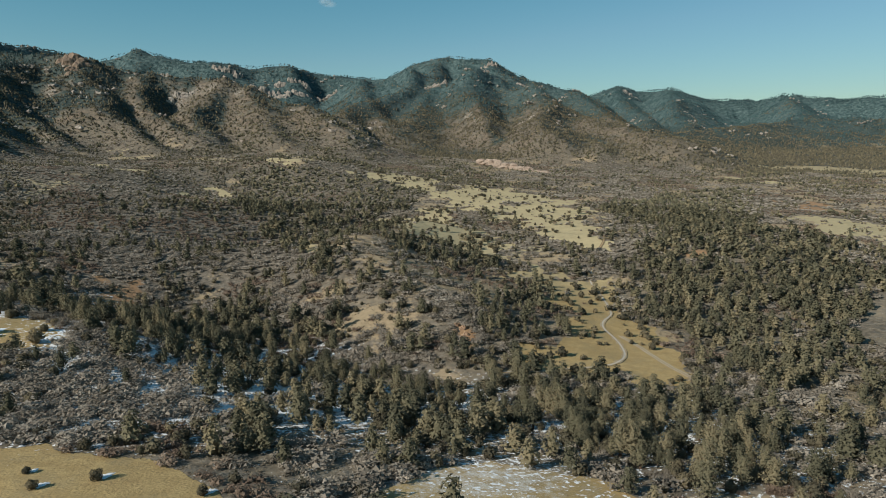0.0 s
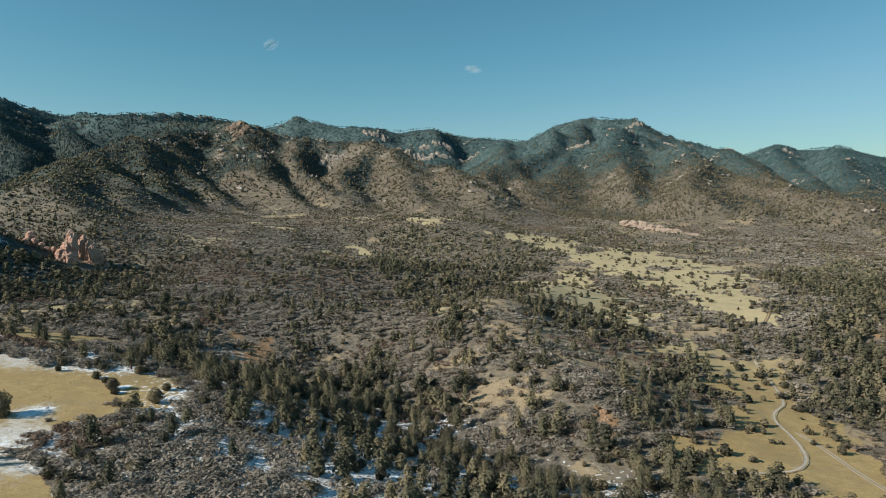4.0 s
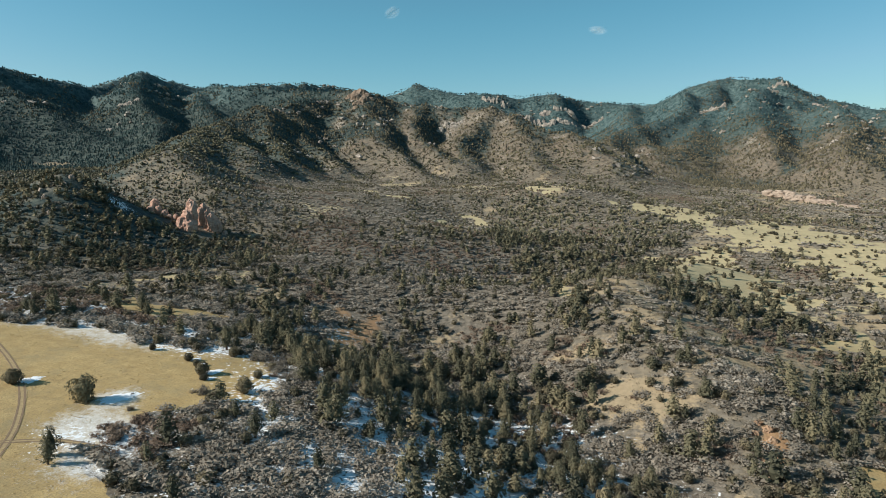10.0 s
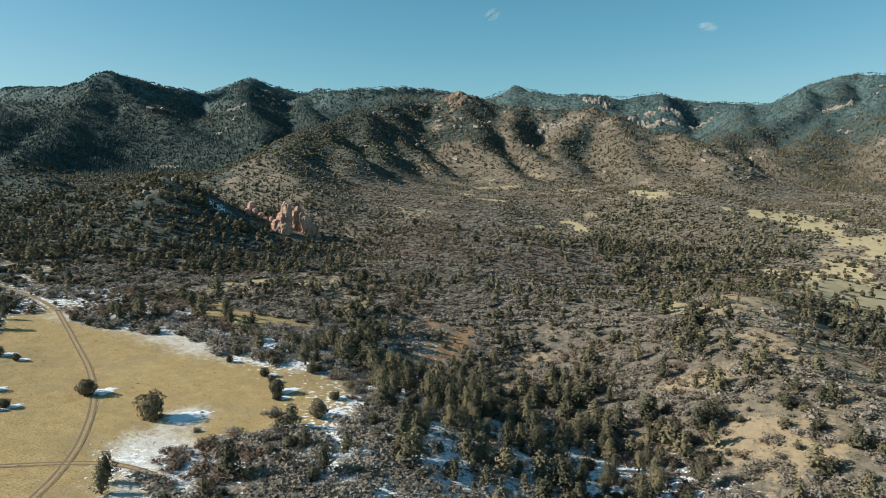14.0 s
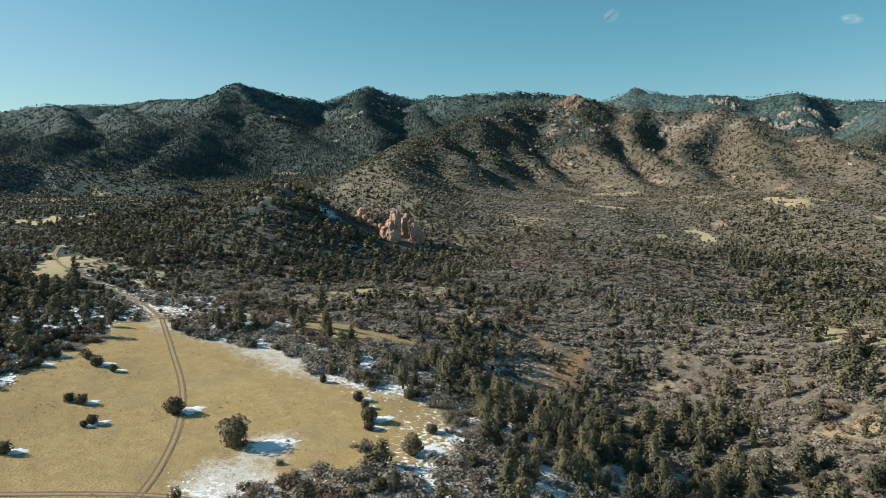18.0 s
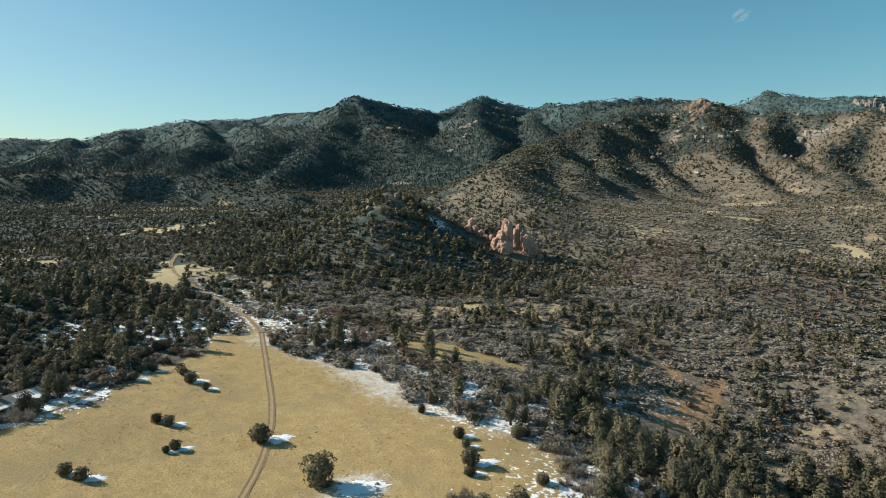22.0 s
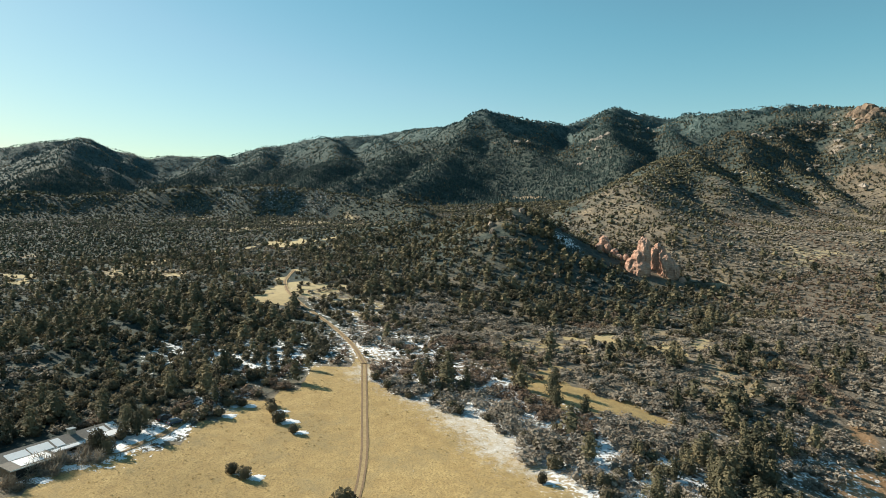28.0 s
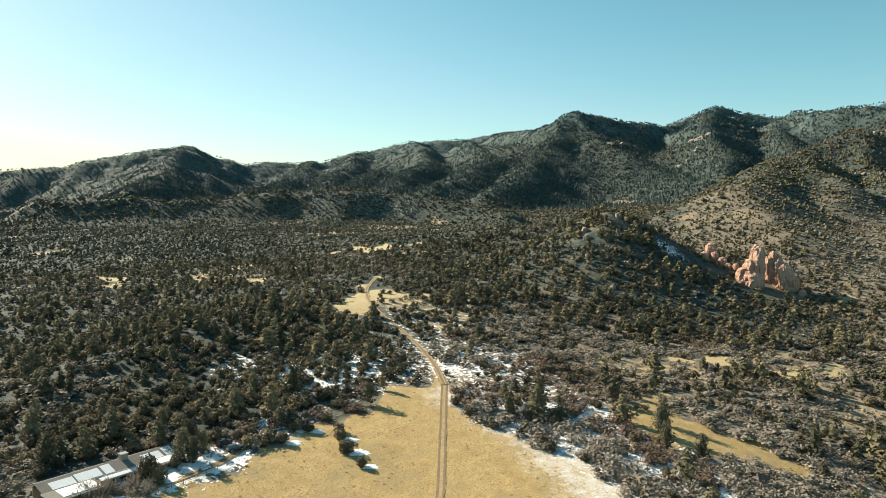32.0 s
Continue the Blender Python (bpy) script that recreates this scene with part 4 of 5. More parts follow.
def sow(rng, r0, r1, per_m2, a0, a1):
    """Places strewn over a ring sector round the camera's way, with what grows there."""
    n = int(0.5 * radians(a1 - a0) * (r1 * r1 - r0 * r0) * per_m2)
    r, a = np.sqrt(rng.uniform(r0 * r0, r1 * r1, n)), np.radians(rng.uniform(a0, a1, n))
    x, y = -30 - np.sin(a) * r, 70 + np.cos(a) * r
    meadow, red, snow, steep, sunny = land(x, y)
    high = np.maximum(np.clip((height(x, y) - valley(x, y)) / 50, 0, 1), np.clip((np.hypot(x, y) - 1350) / 300, 0, 1))
    thick = np.clip(1.02 - 0.9 * open_ground(x, y) + 0.2 * dense_woods(x, y), 0.24, 1)
    thick = thick * (1 - high) + high * np.clip(forest(x, y, high, sunny), 0.62, 1)
    thick = thick * np.where(cover(x, y)[0] & (r < 330) & (x > -290), 0.66, 1)
    keep_open = (meadow > 0.9) | red
    keep = (rng.uniform(0, 1, n) < np.clip(thick, 0, 1)) & ((~keep_open & (rng.uniform(0, 1, n) > 0.6 * (meadow > 0.4))) | (rng.uniform(0, 1, n) < np.where(r > 330, 0.06, 0.0)))
    keep &= (r < 330) | ((a > radians(-42)) & (a < radians(106)))
    keep &= (np.hypot(x + 274, y - 163) > 17) & (np.hypot(x + 279, y - 182) > 12) & (np.hypot(x + 268, y - 150) > 14) & (np.hypot(x + 432, y - 538) > 15) & (np.hypot(x + 419, y - 547) > 13) & (np.hypot(x + 423, y - 531) > 14) & (np.hypot(x + 458, y - 520) > 13) & (np.hypot(x + 590, y - 643) > 9) & (np.hypot(x + 482, y - 512) > 14) & (np.hypot(x - 9, y - 256) > 9) & (np.hypot(x + 172, y - 343) > 11) & (np.hypot(x + 186, y - 340) > 9) & (np.hypot(x + 642, y - 664) > 9)
    off = lane(x, y)
    keep &= (off > 3) & ((off > 14) | (rng.uniform(0, 1, n) < 0.6))
    keep &= (np.hypot(x + 491, y - 444) > 9) & (np.hypot(x + 502, y - 457) > 6) & (np.hypot(x + 508, y - 482) > 8)
    x, y, high = x[keep], y[keep], high[keep]
    grove, brushy = cover(x, y)
    share = 0.27 + 0.55 * dense_woods(x, y) + 0.35 * rough(x, y, 110, 3, 31) + 0.50 * rough(x, y, 26, 2, 37) + 0.6 * blobs(x, y, WOODS) + 0.5 * high + 0.3 * np.exp(-((x + 25) ** 2 / 60 ** 2 + (y - 420) ** 2 / 130 ** 2))
    share = np.where(grove, np.maximum(share, np.clip(0.26 + np.hypot(x, y - 60) / 900, 0, 0.56) + 0.16 * (x < -250) + 0.50 * rough(x, y, 22, 2, 37)), np.where(brushy, 0.13 + 0.40 * np.clip(rough(x, y, 26, 2, 37), -0.2, 1), share))
    return x, y, rng.uniform(0, 1, len(x)) < share, high


wood = np.random.default_rng(7)
PINES_NEAR = [pine_crown(k, 230) for k in range(7)]
ROUND_NEAR = [round_crown(40 + k, 170) for k in range(7)]
TWIGS_OWN = [twig_crown(460 + k, 620, 0.012) for k in range(6)]
TWIGS_NEAR = [thicket_crown(60 + k, 75, 3, 70, 0.020) for k in range(6)]
PINES_OWN = [pine_crown(k + 200, 1000) for k in range(6)]
ROUND_OWN = [round_crown(240 + k, 1100, 0.8) for k in range(6)]
PINES_MID = [pine_crown(10 + k, 84) for k in range(6)]
ROUND_MID = [round_crown(50 + k, 54) for k in range(6)]
TWIGS_MID = [thicket_crown(70 + k, 30, 3, 8, 0.04) for k in range(6)]
PINES_OFF = [pine_crown(110 + k, 24) for k in range(6)]
ROUND_OFF = [round_crown(120 + k, 14) for k in range(6)]
TWIGS_OFF = [thicket_crown(170 + k, 6, 2) for k in range(6)]
ROUND_FAR = [heart(np.random.default_rng(80 + k), 0.0, 1.0, -0.42, False) for k in range(6)]
FAR_SCRUB = [thicket_crown(90 + k, 0, 1) for k in range(6)]


def spire(seed):
    """A fir far off, 1 high: a ragged pointed body of five sides."""
    rng = np.random.default_rng(seed)
    k = np.arange(5) * 2 * np.pi / 5
    r = 0.23 * rng.uniform(0.6, 1.35, 5)
    ring = np.stack([r * np.cos(k), r * np.sin(k), rng.uniform(0.02, 0.3, 5)], -1)
    return np.concatenate([ring, [[0.03, 0.0, 1.0]]]), np.array([(i, (i + 1) % 5, 5) for i in range(5)])


SPIRES = [spire(400 + k) for k in range(7)]
WAY = [(0, 0), (-2, 40), (-20, 90), (-45, 130), (-75, 155), (-102, 172)]


def plant_pose(x, y, size, wide, turn):
    return Matrix.Translation((x, y, float(height(x, y)) - 0.03 * size)) @ Matrix.Rotation(turn, 4, "Z") @ Matrix.Diagonal((size * wide, size * wide, size, 1))


def tree_thing(name, label, category, group, crown_form, material, wood_material, stems, seed):
    """A tree of its own, 1 high: a trunk with limbs, and its crown."""
    root = tagged(new(name), label, category, group)
    if stems:
        tc, tf = trunk_body(0.9, 0.028, 6, seed)
        lc, lf = limbs_body(seed, 9, 0.17, 0.22, 0.75, 0.009)
        body = tri_mesh("trunk", np.concatenate([tc, lc]), np.concatenate([tf, lf + len(tc)]), [wood_material])
    else:
        lc, lf = limbs_body(seed, 8, 0.3, 0.0, 0.35, 0.02)
        body = tri_mesh("stem", lc, lf, [wood_material])
    new(body.name, body).parent = root
    crown = tri_mesh("crown", *crown_form, [material])
    new("crown", crown).parent = root
    return root


KINDS = {
    "pine": ("pine_tree", "ponderosa pine with dark olive needles and reddish trunk", "pine tree", "pines near the meadow", needles, bark, True, 8.2, 1.42),
    "juniper": ("juniper_tree", "rounded dark green juniper growing down to the ground", "juniper", "junipers near the meadow", juniper, grey_bark, False, 3.1, 1.15),
    "scrub": ("scrub_oak", "leafless grey-brown scrub oak thicket", "shrub", "scrub oaks near the meadow", twigs, grey_bark, False, 2.9, 2.0),
    "rusty": ("rusty_scrub_oak", "scrub oak thicket with withered rusty brown leaves", "shrub", "scrub oaks near the meadow", rusty, grey_bark, False, 2.3, 1.9),
}
MODELS = {}


def model(kind, k):
    """The k-th form of a kind, built once; its copies share its meshes."""
    name, label, category, group, m, wm, stems, tall, wide = KINDS[kind]
    forms = {"pine": PINES_OWN, "juniper": ROUND_OWN, "scrub": TWIGS_OWN, "rusty": TWIGS_OWN}[kind]
    k %= len(forms)
    if (kind, k) not in MODELS:
        MODELS[kind, k] = tree_thing(name, label, category, group, forms[k], m, wm, stems, 300 + k)
        return MODELS[kind, k], True
    return MODELS[kind, k], False


def set_plant(kind, x, y, size, wide=None, label=""):
    ob, fresh = model(kind, int(wood.integers(0, 6)))
    wide = KINDS[kind][8] if wide is None else wide
    m = plant_pose(x, y, size, wide, wood.uniform(0, 6.28))
    if fresh:
        ob.matrix_basis = m
    else:
        ob = copy_thing(ob, m @ Matrix.Diagonal((1 / ob.scale.x, 1 / ob.scale.y, 1 / ob.scale.z, 1)))
    if label:
        ob["label"] = label
    return ob


def woods(x, y, conifer, high, part_pine):
    """Which kind stands at each place."""
    n = len(x)
    lot = wood.uniform(0, 1, n)
    pine = conifer & (lot < part_pine * np.where((x < -290) & (np.hypot(x, y) < 1300), 0.35, 1) + 0.3 * high + 0.3 * (cover(x, y)[0] & (x > -290)))
    rust = ~conifer & (rough(x, y, 60, 2, 77) + 0.5 * np.exp(-((x + 108) ** 2 + (y - 205) ** 2) / 55 ** 2) > 0.42)
    return np.where(pine, 0, np.where(conifer, 1, np.where(rust, 3, 2)))


def plant_all(tag, x, y, kind, forms, grow):
    size = wood.uniform(0.6, 1.4, len(x))
    for k, (key, word) in enumerate((("pine", "pines"), ("juniper", "junipers"), ("scrub", "scrub"), ("rusty", "rusty_scrub"))):
        w = kind == k
        _, _, _, _, m, _, _, tall, wide = KINDS[key]
        label = ("dark green ponderosa pines", "rounded dark juniper and pinyon trees", "leafless grey-brown scrub oak thickets", "scrub oak thickets with withered rusty leaves")[k]
        if w.sum() > 3:
            stand(f"{tag}_{word}", label, ("pine trees", "juniper trees", "scrub oak", "scrub oak")[k], m, forms[min(k, 2)], x[w], y[w], size[w] * tall * grow * (0.66 if tag == "far" and k == 0 else 1), wide * wood.uniform(0.85, 1.2, w.sum()), int(wood.integers(1e6)))


x, y, conifer, high = sow(wood, 80, 720, 0.080, -62, 112)
kind = woods(x, y, conifer, high, 0.22)
way_off = np.min([np.hypot(x - a, y - b) for a, b in WAY], axis=0)
near = way_off < 225
middle = ~near & (way_off < 400)
off = way_off >= 400
plant_all("middle", x[middle], y[middle], kind[middle], (PINES_MID, ROUND_MID, TWIGS_MID), 0.80)
plant_all("outer", x[off], y[off], kind[off], (PINES_OFF, ROUND_OFF, TWIGS_OFF), 0.72)
# The nearest plants stand as things of their own, the others near by as joined woods
order = np.flatnonzero(near)
order = order[np.argsort(way_off[order])]
left = []
room = {0: 230, 1: 130, 2: 110, 3: 50}
for i in order:
    k = int(kind[i])
    if way_off[i] > 95 and room[k] > 0:
        room[k] -= 1
        key = ("pine", "juniper", "scrub", "rusty")[k]
        set_plant(key, float(x[i]), float(y[i]), KINDS[key][7] * wood.uniform(0.65, 1.35))
    else:
        left.append(i)
left = np.array(left)
plant_all("near", x[left], y[left], kind[left], (PINES_NEAR, ROUND_NEAR, TWIGS_NEAR), 0.92)
# The same woods go on below and behind the camera's way
for r0, r1, per_m2, a0, a1, tag in ((10, 80, 0.055, 0, 360, "valley"), (80, 300, 0.036, 112, 298, "rear")):
    x, y, conifer, high = sow(wood, r0, r1, per_m2, a0, a1)
    plant_all(tag, x, y, woods(x, y, conifer, high, 0.22), (PINES_NEAR, ROUND_NEAR, TWIGS_NEAR) if tag == "valley" else (PINES_MID, ROUND_MID, TWIGS_MID), 0.92)
x, y, conifer, high = sow(wood, 720, 1400, 0.066, -40, 110)
plant_all("far", x, y, woods(x, y, conifer, high, 0.22), (SPIRES[:3] + ROUND_FAR[:4], ROUND_FAR, FAR_SCRUB), 0.74)
bands = [sow(wood, 1400, 2150, 0.034, -38, 108), sow(wood, 2150, 3300, 0.0165, -38, 108)]
x, y, conifer, high = (np.concatenate(q) for q in zip(*bands))
gx, gy = (height(x + 15, y) - height(x - 15, y)) / 30, (height(x, y + 15) - height(x, y - 15)) / 30
d = np.hypot(x + 40, y - 80)
turned_to = (gx * (x + 40) + gy * (y - 80)) / d > -0.12
rest = turned_to | (wood.uniform(0, 1, len(x)) < 0.12)
x, y, conifer, high = x[rest], y[rest], conifer[rest], high[rest]
kind = woods(x, y, conifer, high, 0.75)
tall = wood.uniform(3.2, 6.6, len(x))
front = (x > -950) & ~(np.hypot(x, y) > 2700)
# These trees get the needles with haze in their colour
remote = wood.uniform(0, 1, len(x)) < haze_amount(x, y, height(x, y))
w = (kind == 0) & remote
stand("mountain_spruces", "conifers covering the far mountain sides, tinted blue for haze", "spruce trees", hazed_needles, SPIRES, x[w], y[w], tall[w], wood.uniform(1.2, 1.9, w.sum()), 3104)
w = (kind == 0) & ~remote & ~front
stand("mountain_firs", "dark firs covering the mountain sides, tinted blue for haze", "fir trees", fir, SPIRES, x[w], y[w], tall[w], wood.uniform(1.2, 1.9, w.sum()), 3101)
w = (kind > 0) | (front & ~remote)
stand("mountain_scrub", "grey-green pinyon and oak scrub on the mountain sides", "scrub", juniper, SPIRES, x[w], y[w], 0.80 * tall[w], wood.uniform(1.8, 2.8, w.sum()), 3102)
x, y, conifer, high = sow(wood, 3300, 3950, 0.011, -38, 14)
stand("distant_firs", "firs on the most distant range, tinted blue for haze", "fir trees", hazed_needles, SPIRES, x, y, wood.uniform(4, 8, len(x)), wood.uniform(1.3, 2.1, len(x)), 3103)

# Low brush and dead grass between the thickets
n = 24000
r, a = np.sqrt(wood.uniform(10 ** 2, 340 ** 2, n)), np.radians(wood.uniform(-75, 125, n))
x, y = -30 - np.sin(a) * r, 70 + np.cos(a) * r
meadow, red, snow, steep, sunny = land(x, y)
ok = (meadow < 0.4) & ~red &  (np.hypot(x + 274, y - 163) > 17)
brush = foliage("low_brush", (0.11, 0.088, 0.062), (0.20, 0.162, 0.112), (0.31, 0.255, 0.17))
stand("low_brush", "low dry brush and dead grass between the thickets", "brush", brush, [twig_crown(150 + k, 8, 0.13) for k in range(5)], x[ok], y[ok], wood.uniform(0.5, 1.3, ok.sum()), wood.uniform(1.2, 2.2, ok.sum()), 31)

# Single bushes dotted over the farther meadows
n = 9000
x, y = wood.uniform(-150, 180, n), wood.uniform(230, 1050, n)
ok = np.zeros(n, bool)
for outline, keep in ((ROAD_MEADOW, 0.20), (MIDDLE_MEADOW, 0.30), (UPPER_MEADOW, 0.13)):
    ok |= inside(x, y, outline) & (wood.uniform(0, 1, n) < keep * (1 + rough(x, y, 40, 2, 55)))
road_gap = np.min([np.hypot(x - a, y - b) for a, b in ((98, 447), (97, 425), (97, 408), (95, 388), (93, 369), (86, 355), (82, 342), (82, 328), (82, 314), (80, 291), (73, 276), (62, 270), (40, 264))], axis=0)
ok &= road_gap > 7
stand("meadow_bushes", "dark juniper bushes dotted over pale meadows", "bushes", juniper, [round_crown(160 + k, 70) for k in range(5)], x[ok], y[ok], wood.uniform(1.2, 4.2, ok.sum()), wood.uniform(1.0, 1.5, ok.sum()), 77)

# ---- tracks and roads ----
earth = plain("track_earth", (0.345, 0.255, 0.135), 0.95, 0.8, 0.3, relief=0.04)
rut_earth = plain("rut_earth", (0.215, 0.150, 0.092), 0.95, 1.2, 0.3, relief=0.04)
chalk = plain("pale_road_dust", (0.46, 0.41, 0.34), 0.95, 0.6, 0.25, relief=0.03)


def smooth_line(points, step=2.0):
    """A smooth curve through the points, one place every step metres."""
    p = [np.array(q, float) for q in points]
    p = [2 * p[0] - p[1], *p, 2 * p[-1] - p[-2]]
    out = []
    for a, b, c, d in zip(p, p[1:], p[2:], p[3:]):
        n = max(2, int(np.linalg.norm(c - b) / step))
        for s in np.arange(n) / n:
            out.append(0.5 * (2 * b + (c - a) * s + (2 * a - 5 * b + 4 * c - d) * s * s + (3 * b - a - 3 * c + d) * s ** 3))
    out.append(p[-2])
    return np.array(out)


def ribbon(name, line, width, shift, lift, material, parent=None, seed=0):
    """A strip of worn ground along a line, with ragged edges, lying on the relief."""
    rng = np.random.default_rng(seed)
    t_ = np.gradient(line, axis=0)
    t_ /= np.linalg.norm(t_, axis=1)[:, None]
    nrm = np.stack([-t_[:, 1], t_[:, 0]], -1)
    n = len(line)
    w = width * (1 + 0.13 * rng.normal(size=(n, 2)))
    rows = [line + nrm * (shift - 0.5 * w[:, :1]), line + nrm * shift, line + nrm * (shift + 0.5 * w[:, 1:])]
    co = np.concatenate([np.column_stack([r, height(r[:, 0], r[:, 1]) + lift]) for r in rows])
    k = np.arange(n - 1)
    f = np.concatenate([np.stack(q, -1) for m in (0, n) for q in ((k + m, k + m + 1, k + m + n + 1), (k + m, k + m + n + 1, k + m + n))])[:, ::-1]
    ob = new(name, tri_mesh(name, co, f, [material]))
    if parent is not None:
        ob.parent = parent
    return ob


def two_ruts(name, label, points, bed, rut, spread=1.5, lift=0.06, seed=0):
    line = smooth_line(points)
    road = tagged(ribbon(name, line, 2.2, 0, lift, bed, seed=seed), label, "track", kind="structure")
    for s in (-0.5, 0.5):
        ribbon("rut", line, 0.55, s * spread, lift + 0.03, rut, road, seed + 1)
    return road


two_ruts("dirt_track", "brown two-rut farm track across dry grass", [(-120, 118), (-150, 148), (-169, 169), (-178, 181), (-192, 196), (-214, 214), (-239, 229), (-274, 245), (-310, 261)], earth, rut_earth, seed=3)
two_ruts("side_track", "faint track branching off through dry grass", [(-225, 140), (-200, 168), (-184, 184), (-172, 192), (-160, 194)], earth, rut_earth, seed=5)
two_ruts("wood_track", "dirt track going on between the trees", [(-310, 261), (-338, 268), (-380, 274), (-441, 277), (-488, 288), (-523, 305)], rut_earth, earth, lift=0.20, seed=6)
two_ruts("valley_road", "pale two-rut dirt road winding through a meadow", [(104, 470), (98, 447), (97, 408), (93, 369), (82, 342), (82, 314), (80, 291), (73, 276), (62, 270), (40, 264), (22, 262)], chalk, earth, lift=0.22, seed=8)
two_ruts("meadow_road", "faint pale track across a meadow", [(86, 322), (90, 300), (92, 284), (96, 247), (101, 225)], earth, chalk, lift=0.22, seed=9)
two_ruts("upper_track", "narrow track along the edge of a meadow", [(104, 470), (112, 500), (128, 540), (140, 600), (152, 690)], earth, rut_earth, lift=0.3, seed=10)

# ---- field junipers with the snow that lies in their shade ----
snow_white = plain("old_snow", (0.80, 0.82, 0.84), 0.75, 1.2, 0.05, relief=0.06)
SHADE = (-SUN_XY[0], -SUN_XY[1])
DRIFT = (SHADE[0] * 0.80 - SHADE[1] * 0.60, SHADE[1] * 0.80 + SHADE[0] * 0.60)     # a little north of the shadows


def snow_patch(x, y, length, width, seed, label="thin patch of old snow lying in a bush's shade"):
    """A ragged sheet of snow lying on the grass, stretched away from the sun."""
    rng = np.random.default_rng(seed)
    n = 84
    a = np.arange(n) * 2 * np.pi / n
    r = 1 + 0.13 * np.sin(3 * a + seed) + 0.10 * np.sin(7 * a + 2 * seed) + 0.09 * np.sin(17 * a + 3 * seed) + 0.06 * np.sin(29 * a + seed) + rng.normal(0, 0.03, n)
    u, v = 0.5 * length * r * np.cos(a), 0.5 * width * r * np.sin(a)
    px, py = x + u * DRIFT[0] - v * DRIFT[1], y + u * DRIFT[1] + v * DRIFT[0]
    rings = [np.column_stack([x + q * (px - x), y + q * (py - y)]) for q in (1.0, 0.75, 0.4)]
    flat = np.concatenate(rings + [[(x, y)]])
    lift = np.concatenate([np.full(n, 0.02), np.full(n, 0.13), np.full(n, 0.16), [0.16]])
    co = np.column_stack([flat, height(flat[:, 0], flat[:, 1]) + lift])
    k = np.arange(n)
    k2 = (k + 1) % n
    f = np.concatenate([np.stack(q, -1) for m in (0, n) for q in ((k + m, k2 + m, k2 + m + n), (k + m, k2 + m + n, k + m + n))] + [np.stack([k + 2 * n, k2 + 2 * n, np.full(n, 3 * n)], -1)])
    return tagged(new("snow_patch", tri_mesh("snow_patch", co, f, [snow_white], smooth=True)), label, "snow", "snow patches in the field")


# x, y, height, width to height, kind
LONE = [(-282, 218, 3.0, 1.23), (-274, 217.5, 3.6, 1.23), (-265, 219, 2.7, 1.12), (-248.5, 198, 2.9, 1.23), (-245, 200, 3.1, 1.23), (-229, 196, 3.0, 1.12), (-228.5, 193.5, 2.0, 1.12), (-229, 170, 3.1, 1.23),
        (-224.5, 172.5, 3.2, 1.23), (-290, 211, 2.7, 1.23), (-285, 203, 3.1, 1.23), (-292, 207, 2.5, 1.34), (-220.5, 216, 5.0, 1.3)]
LONE += [(-212, 270, 3.8, 1.23), (-207, 262, 2.9, 0.90), (-199, 274, 3.8, 1.12), (-178, 273, 3.8, 1.23), (-187, 259, 3.1, 1.12), (-181, 256, 2.7, 1.01), (-173, 250, 4.7, 1.12), (-169, 246, 2.5, 1.34),
        (-150, 243, 5.6, 1.12), (-155, 257, 2.9, 1.23), (-143, 258, 2.5, 1.01), (-138, 264, 4.0, 1.23), (-157, 268, 2.5, 1.34)]
LONE += [(-75, 138, 2.6, 1.1), (-86, 133, 2.2, 1.2), (-50, 132, 2.4, 1.1), (-87, 156, 3.0, 1.2), (-102, 163, 3.2, 1.2), (-92, 141, 1.6, 1.3)]
for k, (bx, by, tall, wide) in enumerate(LONE):
    set_plant("juniper", bx, by, tall, wide, "dense round juniper bush standing alone in dry grass")
    d = 0.5 * tall * wide + 0.3 * tall
    snow_patch(bx + DRIFT[0] * d, by + DRIFT[1] * d, 1.5 * tall, 0.85 * tall * wide, 20 + k)
for bx, by, tall, wide in [(-162, 236, 3.6, 2.0), (-157, 238, 3.2, 1.8), (-304, 228, 2.2, 2.4), (-300, 226, 2.0, 2.2), (-234, 276, 3.2, 2.0), (-228, 275, 3.4, 1.8), (-222, 277, 3.2, 1.8), (-172, 217, 2.0, 1.4), (-180, 226, 1.1, 1.3)]:
    set_plant("scrub", bx, by, tall, wide, "low leafless thicket at the edge of the field")
lone = tree_thing("lone_pine", "lone round-headed pine standing in the dry field", "pine tree", "", round_crown(333, 1500, 1.35), needles, bark, True, 9)
lone.matrix_basis = plant_pose(-189, 215.5, 9.0, 0.86, 0.4)
snow_patch(-181.8, 222.2, 12, 6.5, 71, "thin patch of snow in a lone pine's shade")
for bx, by, tall in [(-165, 185, 8.0), (-161, 181, 6.5), (-127, 218, 8.5), (-140, 226, 6.0), (-255, 305, 9.0), (-247, 300, 8.0), (-262, 312, 8.5), (-240, 306, 7.0), (-196, 296, 7.5), (-130, 262, 7.0), (-120, 255, 8.0)]:
    set_plant("pine", bx, by, tall)
tuft_rng = np.random.default_rng(5)
tx, ty = tuft_rng.uniform(-310, -140, 4200), tuft_rng.uniform(110, 285, 4200)
ok = inside(tx, ty, FIELD_EDGE) & (rough(tx, ty, 20, 2, 91) > -0.25)
grass_tuft = foliage("dry_grass", (0.30, 0.215, 0.10), (0.46, 0.345, 0.165), (0.60, 0.475, 0.255))
